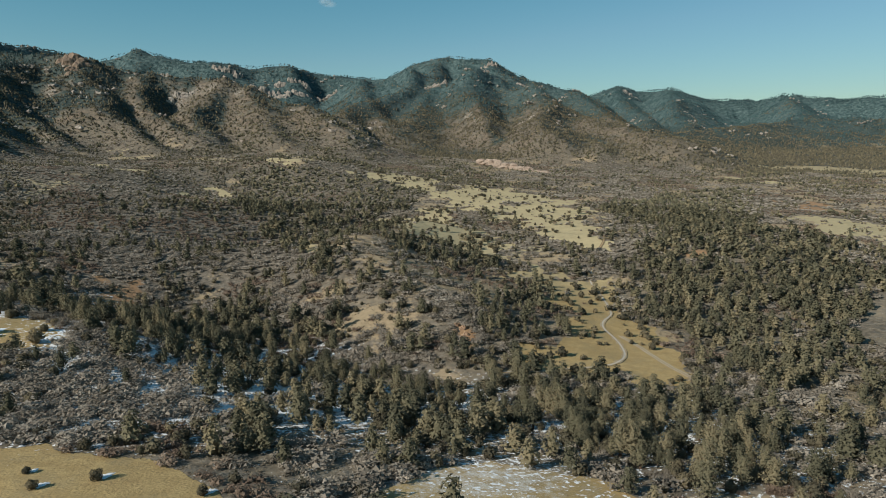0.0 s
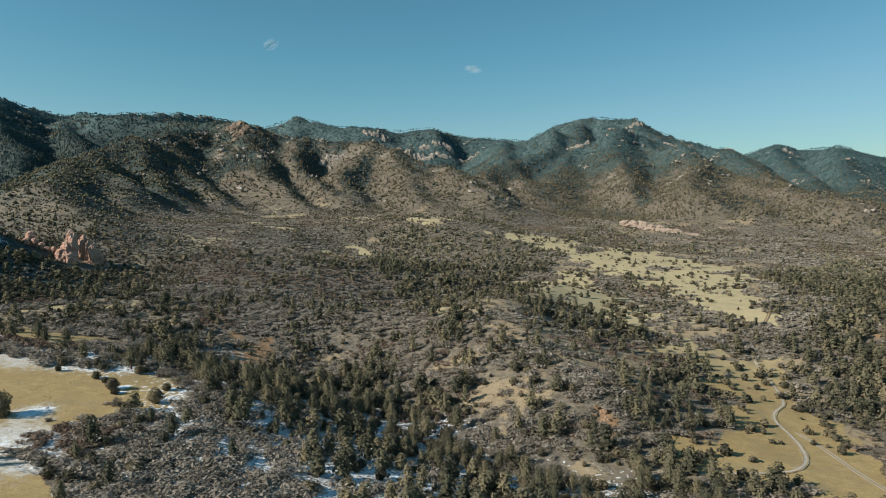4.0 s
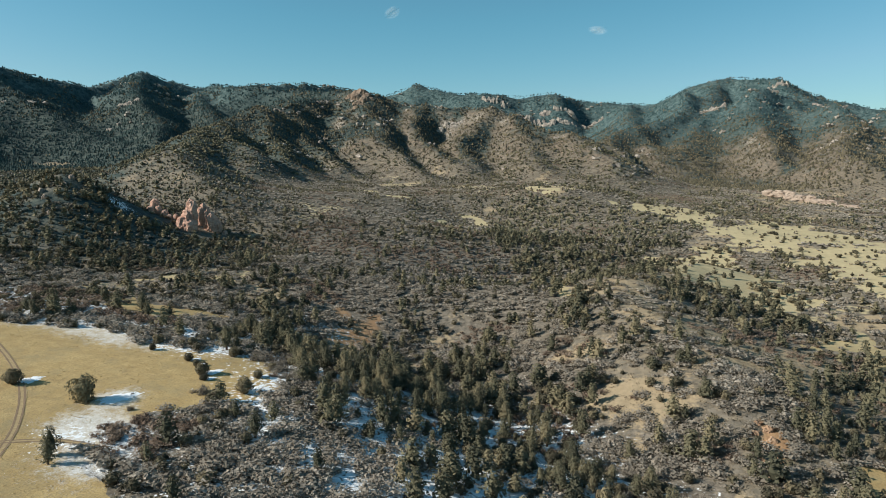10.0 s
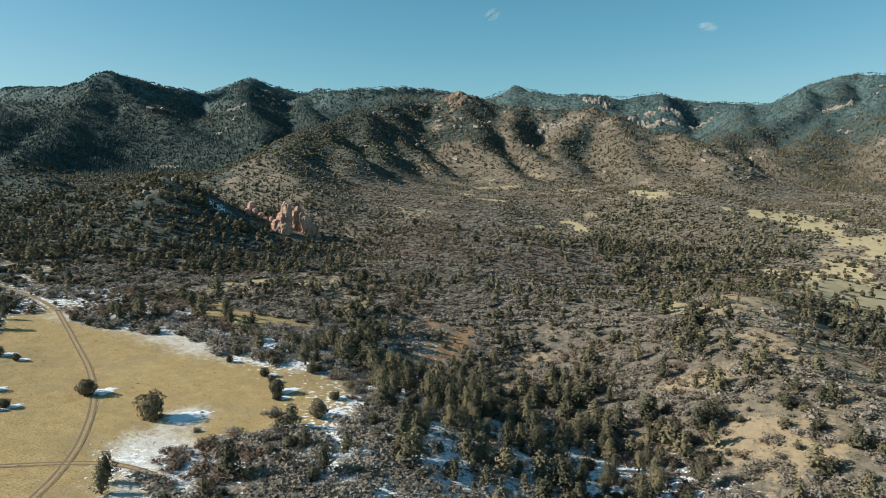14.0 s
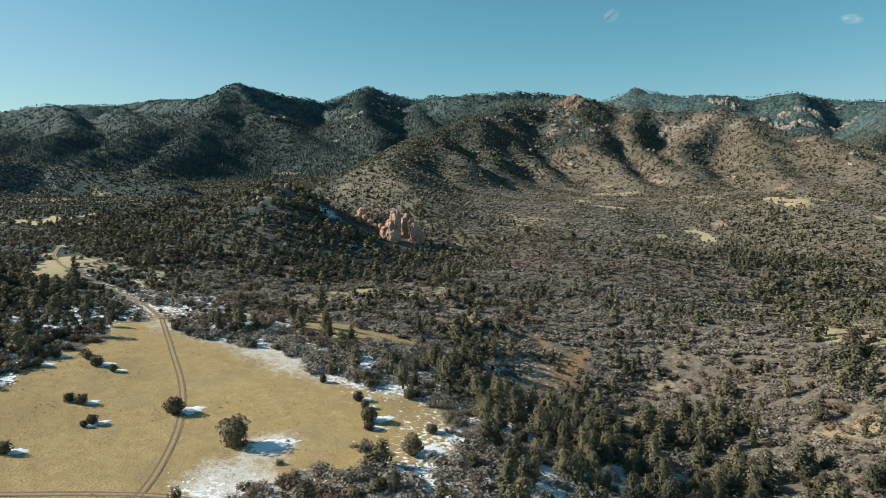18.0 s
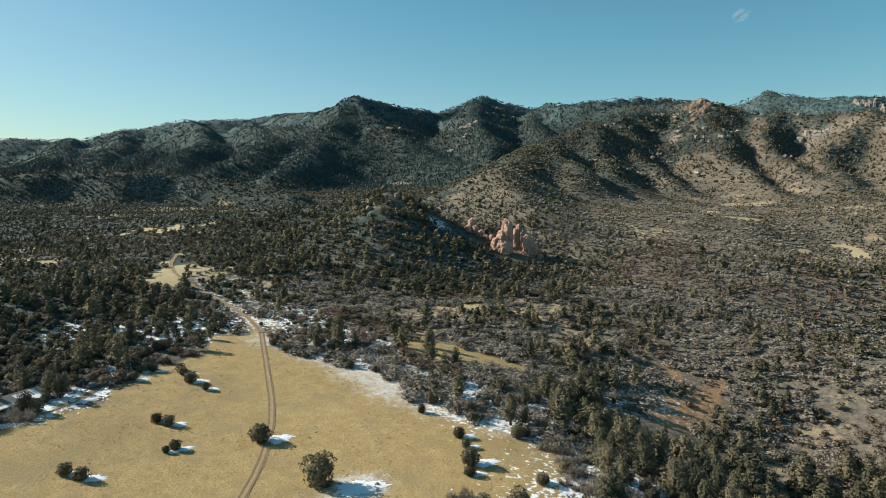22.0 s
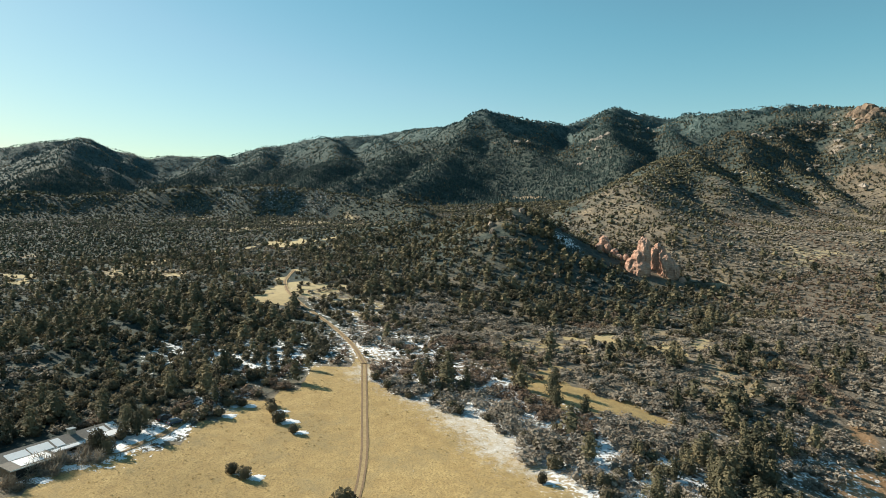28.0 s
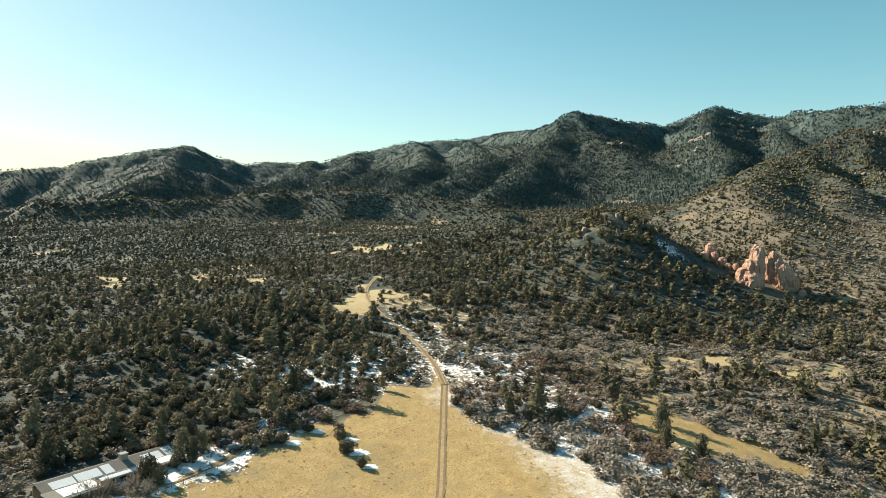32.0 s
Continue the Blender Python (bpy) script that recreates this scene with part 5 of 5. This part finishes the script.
stand("dry_grass_tufts", "tufts of dry straw-coloured grass", "grass", grass_tuft, [twig_crown(130 + k, 10, 0.13) for k in range(3)], tx[ok], ty[ok], tuft_rng.uniform(0.22, 0.55, ok.sum()), tuft_rng.uniform(1.2, 2.4, ok.sum()), 6)

# ---- rocks ----
def rock_surface(name, low, high, band):
    m, t, shader = surface(name, 0.92)
    p = position(t)
    n1, n2 = noise_node(t, 0.12, 5, p, 0.65), noise_node(t, 0.9, 4, p, 0.65)
    w = t.nodes.new("ShaderNodeTexWave")
    w.wave_type, w.bands_direction = "BANDS", "Z"
    w.inputs["Scale"].default_value, w.inputs["Distortion"].default_value, w.inputs["Detail"].default_value = 0.25, 9.0, 3.0
    link(t, p, w.inputs["Vector"])
    c = mix(t, ramp(t, n1, (0.32, (0, 0, 0)), (0.68, (1, 1, 1))), low, high)
    c = mix(t, calc(t, "MULTIPLY", w.outputs["Fac"], 0.35), c, band)
    link(t, c, shader.inputs["Base Color"])
    bump(t, shader, calc(t, "ADD", n2, n1), 1.0, 0.8)
    return m


red_rock = rock_surface("red_sandstone", (0.40, 0.232, 0.172), (0.60, 0.405, 0.310), (0.27, 0.12, 0.075))
grey_rock = rock_surface("grey_granite", (0.22, 0.19, 0.165), (0.44, 0.385, 0.32), (0.17, 0.14, 0.125))
tan_rock = rock_surface("tan_crag", (0.15, 0.11, 0.082), (0.31, 0.23, 0.165), (0.11, 0.078, 0.06))
pale_rock = rock_surface("pale_sandstone", (0.24, 0.185, 0.145), (0.40, 0.325, 0.262), (0.24, 0.165, 0.12))
bank_earth = rock_surface("orange_bank", (0.27, 0.165, 0.10), (0.45, 0.31, 0.20), (0.22, 0.125, 0.075))


def lobe(cx, cy, top, ru, rd, rise, axis, seed, detail=3, crag=0.22, blocky=True):
    """One body of rock: a blunt, fluted, weathered lump whose top stands at that height."""
    bm = bmesh.new()
    bmesh.ops.create_icosphere(bm, subdivisions=detail, radius=1.0)
    ax, ay = axis
    for v in bm.verts:
        c = v.co.copy()
        q = c * 1.7 + Vector((seed * 3.1, seed * 1.7, 0))
        k = 1 + crag * noise.fractal(q, 1.0, 2.0, 4) + 0.5 * crag * noise.noise(Vector((c.x * 4 + seed, c.y * 4, c.z * 0.9)))
        u, d, z = c.x * ru * k, c.y * rd * k, c.z
        q2 = 1 / max(abs(c.x), abs(c.y), 1e-6) ** 0.12 if blocky else 1
        u, d = u * min(q2, 1.25), d * min(q2, 1.25)
        z = (abs(z) ** (0.78 if blocky else 0.9)) * (1 if z > 0 else -1) * (1 + 0.6 * crag * noise.noise(q * 1.4))
        v.co = Vector((cx + u * ax - d * ay, cy + u * ay + d * ax, top - rise + z * rise))
    return bm


def outcrop(name, label, category, material, axis, lobes, detail=3, crag=0.22, group=""):
    root = tagged(new(name), label, category, group)
    cx, cy, top = lobes[0][:3]
    root.location = (cx, cy, float(height(cx, cy)))
    for k, (x_, y_, z_, ru, rd, rise) in enumerate(lobes):
        ob = part("rock", lobe(x_ - cx, y_ - cy, z_ - root.location.z, ru, rd, rise, axis, k + len(name), detail, crag), material, root)
    return root


AX = (0.725, 0.689)


def across(ox, oy, rows, axis=AX):
    """Lobes from places counted along an axis: along, behind, top, half width, half depth, half height."""
    return [(ox + u * axis[0] - d * axis[1], oy + u * axis[1] + d * axis[0], z, ru, rd, rise) for u, d, z, ru, rd, rise in rows]


outcrop("red_rock_fins", "two red sandstone fins on a broad base above dark trees", "rock formation", red_rock, AX,
        [(-435.4, 540.9, 46.0, 4.2, 4.8, 9), (-433.3, 540.1, 43.8, 3.7, 4.3, 10), (-436.1, 537.6, 37.9, 5.6, 6.4, 10), (-438.7, 533.8, 32.0, 5.6, 6.2, 8), (-434.0, 535.7, 29.6, 7.0, 7.4, 8), (-433.8, 542.4, 33.0, 3.0, 3.6, 9),
         (-434.7, 554.6, 41.4, 3.0, 3.6, 7), (-435.5, 552.0, 38.8, 2.6, 3.6, 9), (-431.5, 556.0, 38.1, 3.8, 4.6, 11), (-428.1, 556.6, 34.0, 4.6, 5.3, 10), (-424.7, 558.2, 29.9, 3.8, 4.4, 9), (-421.8, 559.3, 26.3, 2.9, 3.4, 6),
         (-415.7, 560.4, 17.6, 2.5, 2.9, 4)], 4, 0.30)
outcrop("red_boulders", "cluster of rounded red sandstone boulders on a wooded slope", "rock formation", red_rock, AX,
        [(-478.8, 543.5, 45.6, 4.0, 4.6, 6), (-479.1, 538.9, 39.4, 4.0, 4.6, 5), (-474.2, 542.5, 39.6, 3.1, 3.5, 4), (-468.5, 544.0, 36.1, 3.5, 4.0, 4.5), (-463.1, 543.6, 32.0, 3.0, 3.5, 3.5), (-457.2, 545.2, 32.3, 2.2, 2.5, 3)], 3, 0.28)
outcrop("red_outcrop", "two red sandstone knobs on a scrubby slope", "rock formation", red_rock, AX, [(-511.4, 567.4, float(height(-511.4, 567.4)) + 4.5, 3.0, 3.4, 5), (-532.9, 566.4, float(height(-532.9, 566.4)) + 4.0, 3.2, 3.6, 5)], 3, 0.3)
outcrop("hill_cliff", "pale reddish cliff ribs on the side of a wooded hill", "cliff", pale_rock, AX,
        [(-505.7, 453.1, 57.0, 2.6, 3.4, 5), (-495.4, 447.5, 52.5, 2.2, 3, 5), (-503.2, 472.2, 61.5, 2.6, 3, 5), (-485.5, 443.9, 48.5, 2.4, 3, 5), (-474.0, 434.0, 41.0, 2.2, 2.6, 4), (-514.9, 489.1, 67.5, 2.8, 3, 5),
         (-427.4, 451.1, 25.0, 2.4, 2.6, 4), (-434.6, 424.0, 24.6, 2.0, 2.4, 3)], 3, 0.34)
outcrop("earth_bank", "crumbling orange earth bank at the end of a ridge", "bank", bank_earth, (1, 0),
        [(bx, by, float(height(bx, by)) + 0.6 * up, 0.8 * r, 0.66 * r, 1.4 * r) for bx, by, up, r in [(6, 309, 2.0, 2.4), (9, 305, 2.2, 2.8), (5, 302, 2.0, 2.4), (10, 299, 1.9, 2.4), (7, 295, 2.0, 2.8), (10, 290, 1.8, 2.2), (6, 287, 1.6, 2.2), (9, 282, 1.6, 2.4), (7, 277, 1.2, 1.8)]], 4, 0.5)
outcrop("pale_ledges", "pinkish sandstone ledges in scrub below the mountains", "rock formation", pale_rock, (0.7, -0.7),
        [(74 + 9.2 * k + 3 * (k % 3), 1308 - 7.3 * k, 41.0 - 2.1 * k + 1.6 * (k % 3), 13, 4.5, 6) for k in range(13)], 3, 0.62)
CRAG = [(-867, 1660, 16, 20), (-848, 1654, 8, 17), (-886, 1664, 10, 18), (-872, 1640, 12, 16), (-846, 1632, 8, 14), (-832, 1642, 4, 12), (-858, 1615, 7, 13), (-902, 1660, 5, 12), (-838, 1608, 5, 11), (-846, 1588, 5, 10)]
outcrop("ridge_crag", "bare tan granite crag on a ridge crest", "crag", tan_rock, (0.9, 0.43), [(bx, by, float(height(bx, by)) + up, r, 0.85 * r, 1.5 * r) for bx, by, up, r in CRAG], 3, 0.36)


def cliff(name, label, cx, cy, top, wide, tall, n, seed, material=grey_rock):
    rng = np.random.default_rng(seed)
    rows = []
    for k in range(n):
        u = wide * ((k + rng.uniform(0.2, 0.8)) / n - 0.5)
        x_, y_ = cx + u * 0.97, cy + u * 0.24 + rng.uniform(-9, 5)
        broad = wide / n * rng.uniform(0.8, 1.5)
        rows.append((x_, y_, float(height(x_, y_)) + tall * rng.uniform(0.05, 0.16), broad, broad * 0.7, tall * rng.uniform(0.4, 0.75)))
    outcrop(name, label, "cliff", material, (0.97, 0.24), rows, 3, 0.5, "cliffs of the far range")


FAR_CLIFFS = [(-840, 2735, 110, 85, 10), (-815, 2700, 70, 70, 6), (-600, 2780, 120, 60, 9), (-690, 2715, 110, 70, 9), (-560, 2740, 90, 60, 7), (-640, 2700, 80, 60, 6), (-25, 2463, 80, 45, 9), (172, 2690, 70, 60, 8), (140, 2640, 60, 50, 5), (-1100, 2700, 110, 60, 7),
              (300, 2500, 80, 40, 6), (-470, 2800, 90, 50, 6), (1000, 3580, 160, 70, 7), (-1378, 1393, 50, 40, 5), (60, 2560, 80, 40, 6), (-620, 1660, 60, 26, 6)]
for k, (cx, cy, wide, tall, n) in enumerate(FAR_CLIFFS):
    cliff("far_cliff", "pale grey granite cliff on a forested mountain side", cx, cy, 0, wide, tall, n, 500 + k)
boulder_rng = np.random.default_rng(12)
bx, by = boulder_rng.uniform(-1600, 1900, 5000), boulder_rng.uniform(1150, 3600, 5000)
gx, gy = (height(bx + 10, by) - height(bx - 10, by)) / 20, (height(bx, by + 10) - height(bx, by - 10)) / 20
ok = (np.hypot(gx, gy) > 0.36) & (rough(bx, by, 160, 2, 95) > 0.35)
stand("mountain_outcrops", "scattered grey rock outcrops on the mountain sides", "rocks", grey_rock, [clumps(np.random.default_rng(140 + k), np.random.default_rng(k).normal(0, 0.55, (4, 3)) * (1, 1, 0.45), np.full(4, 0.6), 0.9) for k in range(4)],
      bx[ok], by[ok], boulder_rng.uniform(3, 11, ok.sum()), boulder_rng.uniform(0.8, 1.5, ok.sum()), 13, sink=0.1)

# ---- clouds ----
wisp, t, shader = surface("thin_cloud", 1.0)
shader.inputs["Base Color"].default_value = (0.9, 0.9, 0.9, 1)
inner = t.nodes.new("ShaderNodeTexCoord").outputs["Object"]
parts_ = t.nodes.new("ShaderNodeSeparateXYZ")
link(t, inner, parts_.inputs[0])
off = calc(t, "ADD", calc(t, "MULTIPLY", parts_.outputs[0], parts_.outputs[0]), calc(t, "MULTIPLY", parts_.outputs[2], parts_.outputs[2]))
thin = calc(t, "MULTIPLY", calc(t, "POWER", calc(t, "SUBTRACT", 1.0, off, True), 1.6), ramp(t, noise_node(t, 1.5, 5, inner, 0.6), (0.0, (0, 0, 0)), (0.62, (1, 1, 1))))
link(t, calc(t, "MULTIPLY", thin, 0.22), shader.inputs["Alpha"])


def cloud(x, y, z, wide, tall, tilt):
    bm = bmesh.new()
    bmesh.ops.create_icosphere(bm, subdivisions=4, radius=1.0)
    for v in bm.verts:
        v.co += noise.noise_vector(v.co * 1.6 + Vector((x, y, 0))) * 0.12
    ob = part("cloud", bm, wisp)
    for q in ob.data.polygons:
        q.use_smooth = True
    ob.matrix_basis = Matrix.Translation((x, y, z)) @ Matrix.Rotation(math.atan2(-x, y), 4, "Z") @ Matrix.Rotation(tilt, 4, "Y") @ Matrix.Diagonal((wide, 0.5 * wide, tall, 1))
    ob.visible_shadow = False
    return tagged(ob, "small thin white wisp of cloud in clear sky", "cloud", "small clouds")


cloud(-1830, 3840, 1010, 55, 34, -0.5)
cloud(-684, 4228, 896, 62, 26, 0.1)

# ---- the house by the field ----
siding = plain("brown_siding", (0.20, 0.14, 0.095), 0.85, 2.5, 0.2, relief=0.01)
shingle = plain("grey_shingles", (0.20, 0.185, 0.165), 0.9, 2.0, 0.25, relief=0.03)
white_trim = plain("weathered_white_trim", (0.62, 0.60, 0.56), 0.7, 3.0, 0.12)
opening_shade = plain("dark_doorway", (0.03, 0.028, 0.026), 0.8, 3.0, 0.2)
stone_work = plain("chimney_stone", (0.33, 0.29, 0.24), 0.9, 4.0, 0.3, relief=0.03)
metal_grey = plain("grey_metal", (0.42, 0.42, 0.41), 0.4, 4.0, 0.1, metal=0.8)
glass, t, shader = surface("window_glass", 0.08)
shader.inputs["Base Color"].default_value = (0.03, 0.04, 0.045, 1)
shader.inputs["Specular IOR Level"].default_value = 0.6

HX, HY, HZ = -270.5, 148.5, 5.3
house = tagged(new("house"), "long low brown house with snow on its grey shingle roofs", "house")
house.matrix_basis = Matrix.Translation((HX, HY, HZ)) @ Matrix.Rotation(math.atan2(26.5, -15.0), 4, "Z")
# Along the house: x from one end to the other, y to the front (minus) and back (plus)


def slab(bm, corners, thick):
    """A sloping roof plate from its four upper corners."""
    top = [bm.verts.new(c) for c in corners]
    low = [bm.verts.new((c[0], c[1], c[2] - thick)) for c in corners]
    bm.faces.new(top)
    bm.faces.new(low[::-1])
    for k in range(4):
        j = (k + 1) % 4
        bm.faces.new((top[j], top[k], low[k], low[j]))
    bmesh.ops.recalc_face_normals(bm, faces=bm.faces[:])
    return bm


def on_roof(x0, y0, z0, x1, y1, z1, lift=0.0):
    return [(x0, y0, z0 + lift), (x1, y0, z0 + lift), (x1, y1, z1 + lift), (x0, y1, z1 + lift)]


# In the house's own axes the front looks towards -y
BACK, FRONT, RIDGE = 5.0, -2.6, 1.6
part("wall", box(bmesh.new(), 0, -2.0, -0.6, 30, 4.4, 2.7), siding, house)
part("wall", box(bmesh.new(), -0.6, -7.2, -0.6, 9.4, -2.02, 2.5), siding, house, "brown wall of the garage wing")
part("wall", box(bmesh.new(), 22.0, -5.4, -0.6, 29.6, -2.02, 2.5), siding, house, "brown wall of the end wing")
part("roof", slab(bmesh.new(), on_roof(-0.8, FRONT, 3.0, 31, RIDGE, 4.3), 0.22), shingle, house, "front slope of grey shingles")
part("roof", slab(bmesh.new(), on_roof(-0.8, RIDGE, 4.3, 31, BACK + 0.3, 3.0), 0.22), shingle, house, "back slope of grey shingles")
part("roof", slab(bmesh.new(), on_roof(-1.3, -7.9, 2.75, 10.0, FRONT - 0.01, 3.15), 0.2), shingle, house, "low grey roof of the garage wing")
part("roof", slab(bmesh.new(), on_roof(10.4, -4.6, 2.45, 21.4, FRONT - 0.01, 2.85), 0.16), shingle, house, "porch roof")
part("roof", slab(bmesh.new(), on_roof(21.6, -6.0, 2.75, 30.4, FRONT - 0.01, 3.3), 0.2), shingle, house, "grey roof of the end wing")
for x0, x1, y0, y1 in ((1.5, 6.6, -2.3, 0.3), (7.0, 12.4, -2.4, 0.6), (13.0, 15.2, -2.5, 0.9), (22.6, 27.4, -2.4, 0.4), (28.2, 30.6, -2.2, 1.0)):
    z_at = lambda v: 3.0 + (v - FRONT) / (RIDGE - FRONT) * 1.3
    part("roof_snow", slab(bmesh.new(), on_roof(x0, y0, z_at(y0), x1, y1, z_at(y1), 0.09), 0.085), snow_white, house, "sheet of melting snow on the roof")
for x0, x1, y0, y1, za, zb in ((1.6, 9.4, -7.2, -3.0, 2.75 + 0.05, 3.12), (11.0, 20.6, -4.3, -3.0, 2.5, 2.8), (22.4, 29.8, -5.6, -3.0, 2.8, 3.25)):
    part("roof_snow", slab(bmesh.new(), on_roof(x0, y0, za, x1, y1, zb, 0.09), 0.085), snow_white, house, "sheet of melting snow on the roof")
part("fascia", box(bmesh.new(), -1.3, -7.98, 2.48, 10.0, -7.9, 2.78), white_trim, house)
part("fascia", box(bmesh.new(), 21.6, -6.08, 2.48, 30.4, -6.0, 2.78), white_trim, house)
part("fascia", box(bmesh.new(), -0.8, FRONT - 0.08, 2.74, 31, FRONT, 3.02), white_trim, house)
part("chimney", box(bmesh.new(), 18.2, 0.6, 3.4, 19.8, 2.0, 5.4, 0.05), stone_work, house, "squat stone chimney")
part("chimney_cap", box(bmesh.new(), 18.05, 0.45, 5.4, 19.95, 2.15, 5.55, 0.03), metal_grey, house)
part("roof_vent", rod(bmesh.new(), (25, 0.6, 3.8), (25, 0.6, 4.8), 0.14, 0.14, 10), metal_grey, house)
# Thin dark panel on the solid wall paints the shade inside the carport
part("garage_opening", box(bmesh.new(), 0.4, -7.24, -0.3, 5.6, -7.19, 2.1), opening_shade, house, "dark panel painted as the shade inside a carport")
part("garage_door", box(bmesh.new(), 6.0, -7.26, -0.3, 8.8, -7.19, 2.1, 0.02), white_trim, house)
part("front_door", box(bmesh.new(), 16.0, -2.07, -0.2, 17.0, -1.99, 2.0, 0.01), white_trim, house)
for x0, x1, y0 in ((10.6, 12.4, -2.0), (13.2, 15.0, -2.0), (18.2, 20.6, -2.0), (23.2, 24.8, -5.4), (26.4, 28.4, -5.4)):
    w = part("window", box(bmesh.new(), x0, y0 - 0.08, 0.8, x1, y0 - 0.03, 2.05, 0.01), white_trim, house, "white-framed window")
    for a, b in ((x0 + 0.08, (x0 + x1) / 2 - 0.04), ((x0 + x1) / 2 + 0.04, x1 - 0.08)):
        part("pane", box(bmesh.new(), a, y0 - 0.10, 0.88, b, y0 - 0.085, 1.97), glass, w)
for x0 in (10.6, 14.0, 17.6, 21.2):
    part("porch_post", box(bmesh.new(), x0, -4.5, -0.5, x0 + 0.14, -4.36, 2.4), white_trim, house)
part("porch_floor", box(bmesh.new(), 10.2, -4.8, -0.5, 21.8, -2.03, -0.25), stone_work, house, "paved porch floor")

# ---- yard: cars, fence, shed gear ----
car_paint_dark = plain("dark_car_paint", (0.03, 0.034, 0.04), 0.25, 6.0, 0.15)
car_paint_blue = plain("blue_car_paint", (0.05, 0.08, 0.13), 0.25, 6.0, 0.15)
tyre_rubber = plain("tyre_rubber", (0.02, 0.02, 0.02), 0.9, 8.0, 0.2)
lamp_glass = plain("lamp_glass", (0.6, 0.6, 0.6), 0.15, 8.0, 0.05)
tail_red = plain("tail_lamp_red", (0.35, 0.02, 0.02), 0.25, 8.0, 0.05)


def parked_car(x, y, turn, paint, label, high=1.0):
    car = tagged(new("car"), label, "car", "parked cars")
    car.matrix_basis = Matrix.Translation((x, y, float(height(x, y)))) @ Matrix.Rotation(turn, 4, "Z")
    bm = box(bmesh.new(), -2.25, -0.9, 0.35, 2.25, 0.9, 0.98 * high, 0.14)
    part("body", bm, paint, car)
    bm = bmesh.new()
    low = [(-2.0, -0.82), (1.05, -0.82), (1.05, 0.82), (-2.0, 0.82)]
    top = [(-1.65, -0.66), (0.35, -0.66), (0.35, 0.66), (-1.65, 0.66)]
    a = [bm.verts.new((*q, 0.96 * high)) for q in low]
    b = [bm.verts.new((*q, 1.60 * high)) for q in top]
    bm.faces.new(b)
    for k in range(4):
        bm.faces.new((a[k], a[(k + 1) % 4], b[(k + 1) % 4], b[k]))
    cabin = part("cabin", bm, glass, car, "dark glazed cabin")
    part("roof_panel", box(bmesh.new(), -1.62, -0.65, 1.60 * high, 0.33, 0.65, 1.65 * high, 0.02), paint, cabin)
    for wx in (-1.35, 1.4):
        for wy in (-0.92, 0.92):
            wheel = part("wheel", rod(bmesh.new(), (wx, wy - 0.11, 0.34), (wx, wy + 0.11, 0.34), 0.34, 0.34, 20), tyre_rubber, car)
            part("rim", rod(bmesh.new(), (wx, wy - 0.125, 0.34), (wx, wy + 0.125, 0.34), 0.2, 0.2, 14), metal_grey, wheel)
    for wy in (-0.62, 0.62):
        part("headlight", box(bmesh.new(), 2.2, wy - 0.2, 0.66, 2.28, wy + 0.2, 0.82, 0.02), lamp_glass, car)
        part("tail_light", box(bmesh.new(), -2.29, wy - 0.16, 0.66, -2.22, wy + 0.16, 0.86, 0.02), tail_red, car)
    return car


parked_car(-287.6, 188.2, 2.2, car_paint_dark, "dark parked car beside snow in a yard", 1.06)
parked_car(-283.8, 190.6, 1.9, car_paint_blue, "dark blue parked car near the field's edge")

rail_wood = plain("grey_fence_wood", (0.26, 0.225, 0.18), 0.9, 5.0, 0.3, relief=0.01)


def rail_fence(points, label):
    """A post-and-rail fence that follows the ground."""
    line = smooth_line(points, 2.6)
    fence = tagged(new("fence"), label, "fence")
    spots = [Vector((float(px), float(py), float(height(px, py)))) for px, py in line]
    for q in spots:
        part("post", box(bmesh.new(), q.x - 0.07, q.y - 0.07, q.z - 0.3, q.x + 0.07, q.y + 0.07, q.z + 1.25), rail_wood, fence)
    for a, b in zip(spots, spots[1:]):
        for up in (0.45, 0.8, 1.12):
            part("rail", rod(bmesh.new(), a + Vector((0, 0, up)), b + Vector((0, 0, up)), 0.045, 0.045, 5), rail_wood, fence)


rail_fence([(-256, 146), (-260, 156), (-262.5, 163), (-266, 172), (-270, 180), (-276, 188)], "weathered wooden post and rail fence along the field")
two_ruts("yard_path", "reddish bare earth drive beside the field", [(-262, 140), (-264, 152), (-267, 166), (-272, 178), (-279, 188), (-290, 197), (-300, 204)], rut_earth, earth, lift=0.12, seed=15)
for k, (sx, sy, sl, sw) in enumerate([(-277, 181, 9, 5), (-272, 174, 8, 5), (-266, 163, 9, 3.5), (-281, 184, 6, 4), (-286, 192, 6, 4), (-269, 168, 6, 4), (-262, 156, 8, 3), (-291, 200, 6, 3), (-296, 206, 6, 3.5), (-301, 214, 6, 3), (-274, 186, 5, 2.5)]):
    snow_patch(sx, sy, sl, sw, 130 + k, "thin sheet of old snow in the house yard")
for bx, by, tall, wide in [(-283, 178, 8.0, 1.7), (-279, 180, 7.0, 1.7), (-286, 183, 6.0, 1.5), (-290, 180, 7.5, 1.5)]:
    set_plant("pine", bx, by, tall, wide, "dark evergreen tree in the house yard")
for bx, by, tall, wide in [(-268, 164, 5.6, 1.7), (-270, 160, 5.2, 1.6), (-264, 158, 5.0, 1.6), (-273, 169, 5.2, 1.4), (-262, 152, 4.8, 1.6), (-266, 168, 4.4, 1.5)]:
    set_plant("scrub", bx, by, tall, wide, "tall bare oak beside the house")
for bx, by, tall in [(-274, 170, 5.6), (-271, 172, 4.6), (-278, 176, 3.4), (-292, 196, 2.6), (-290, 192, 3.0)]:
    set_plant("juniper", bx, by, tall, 0.95, "dark juniper in the house yard")
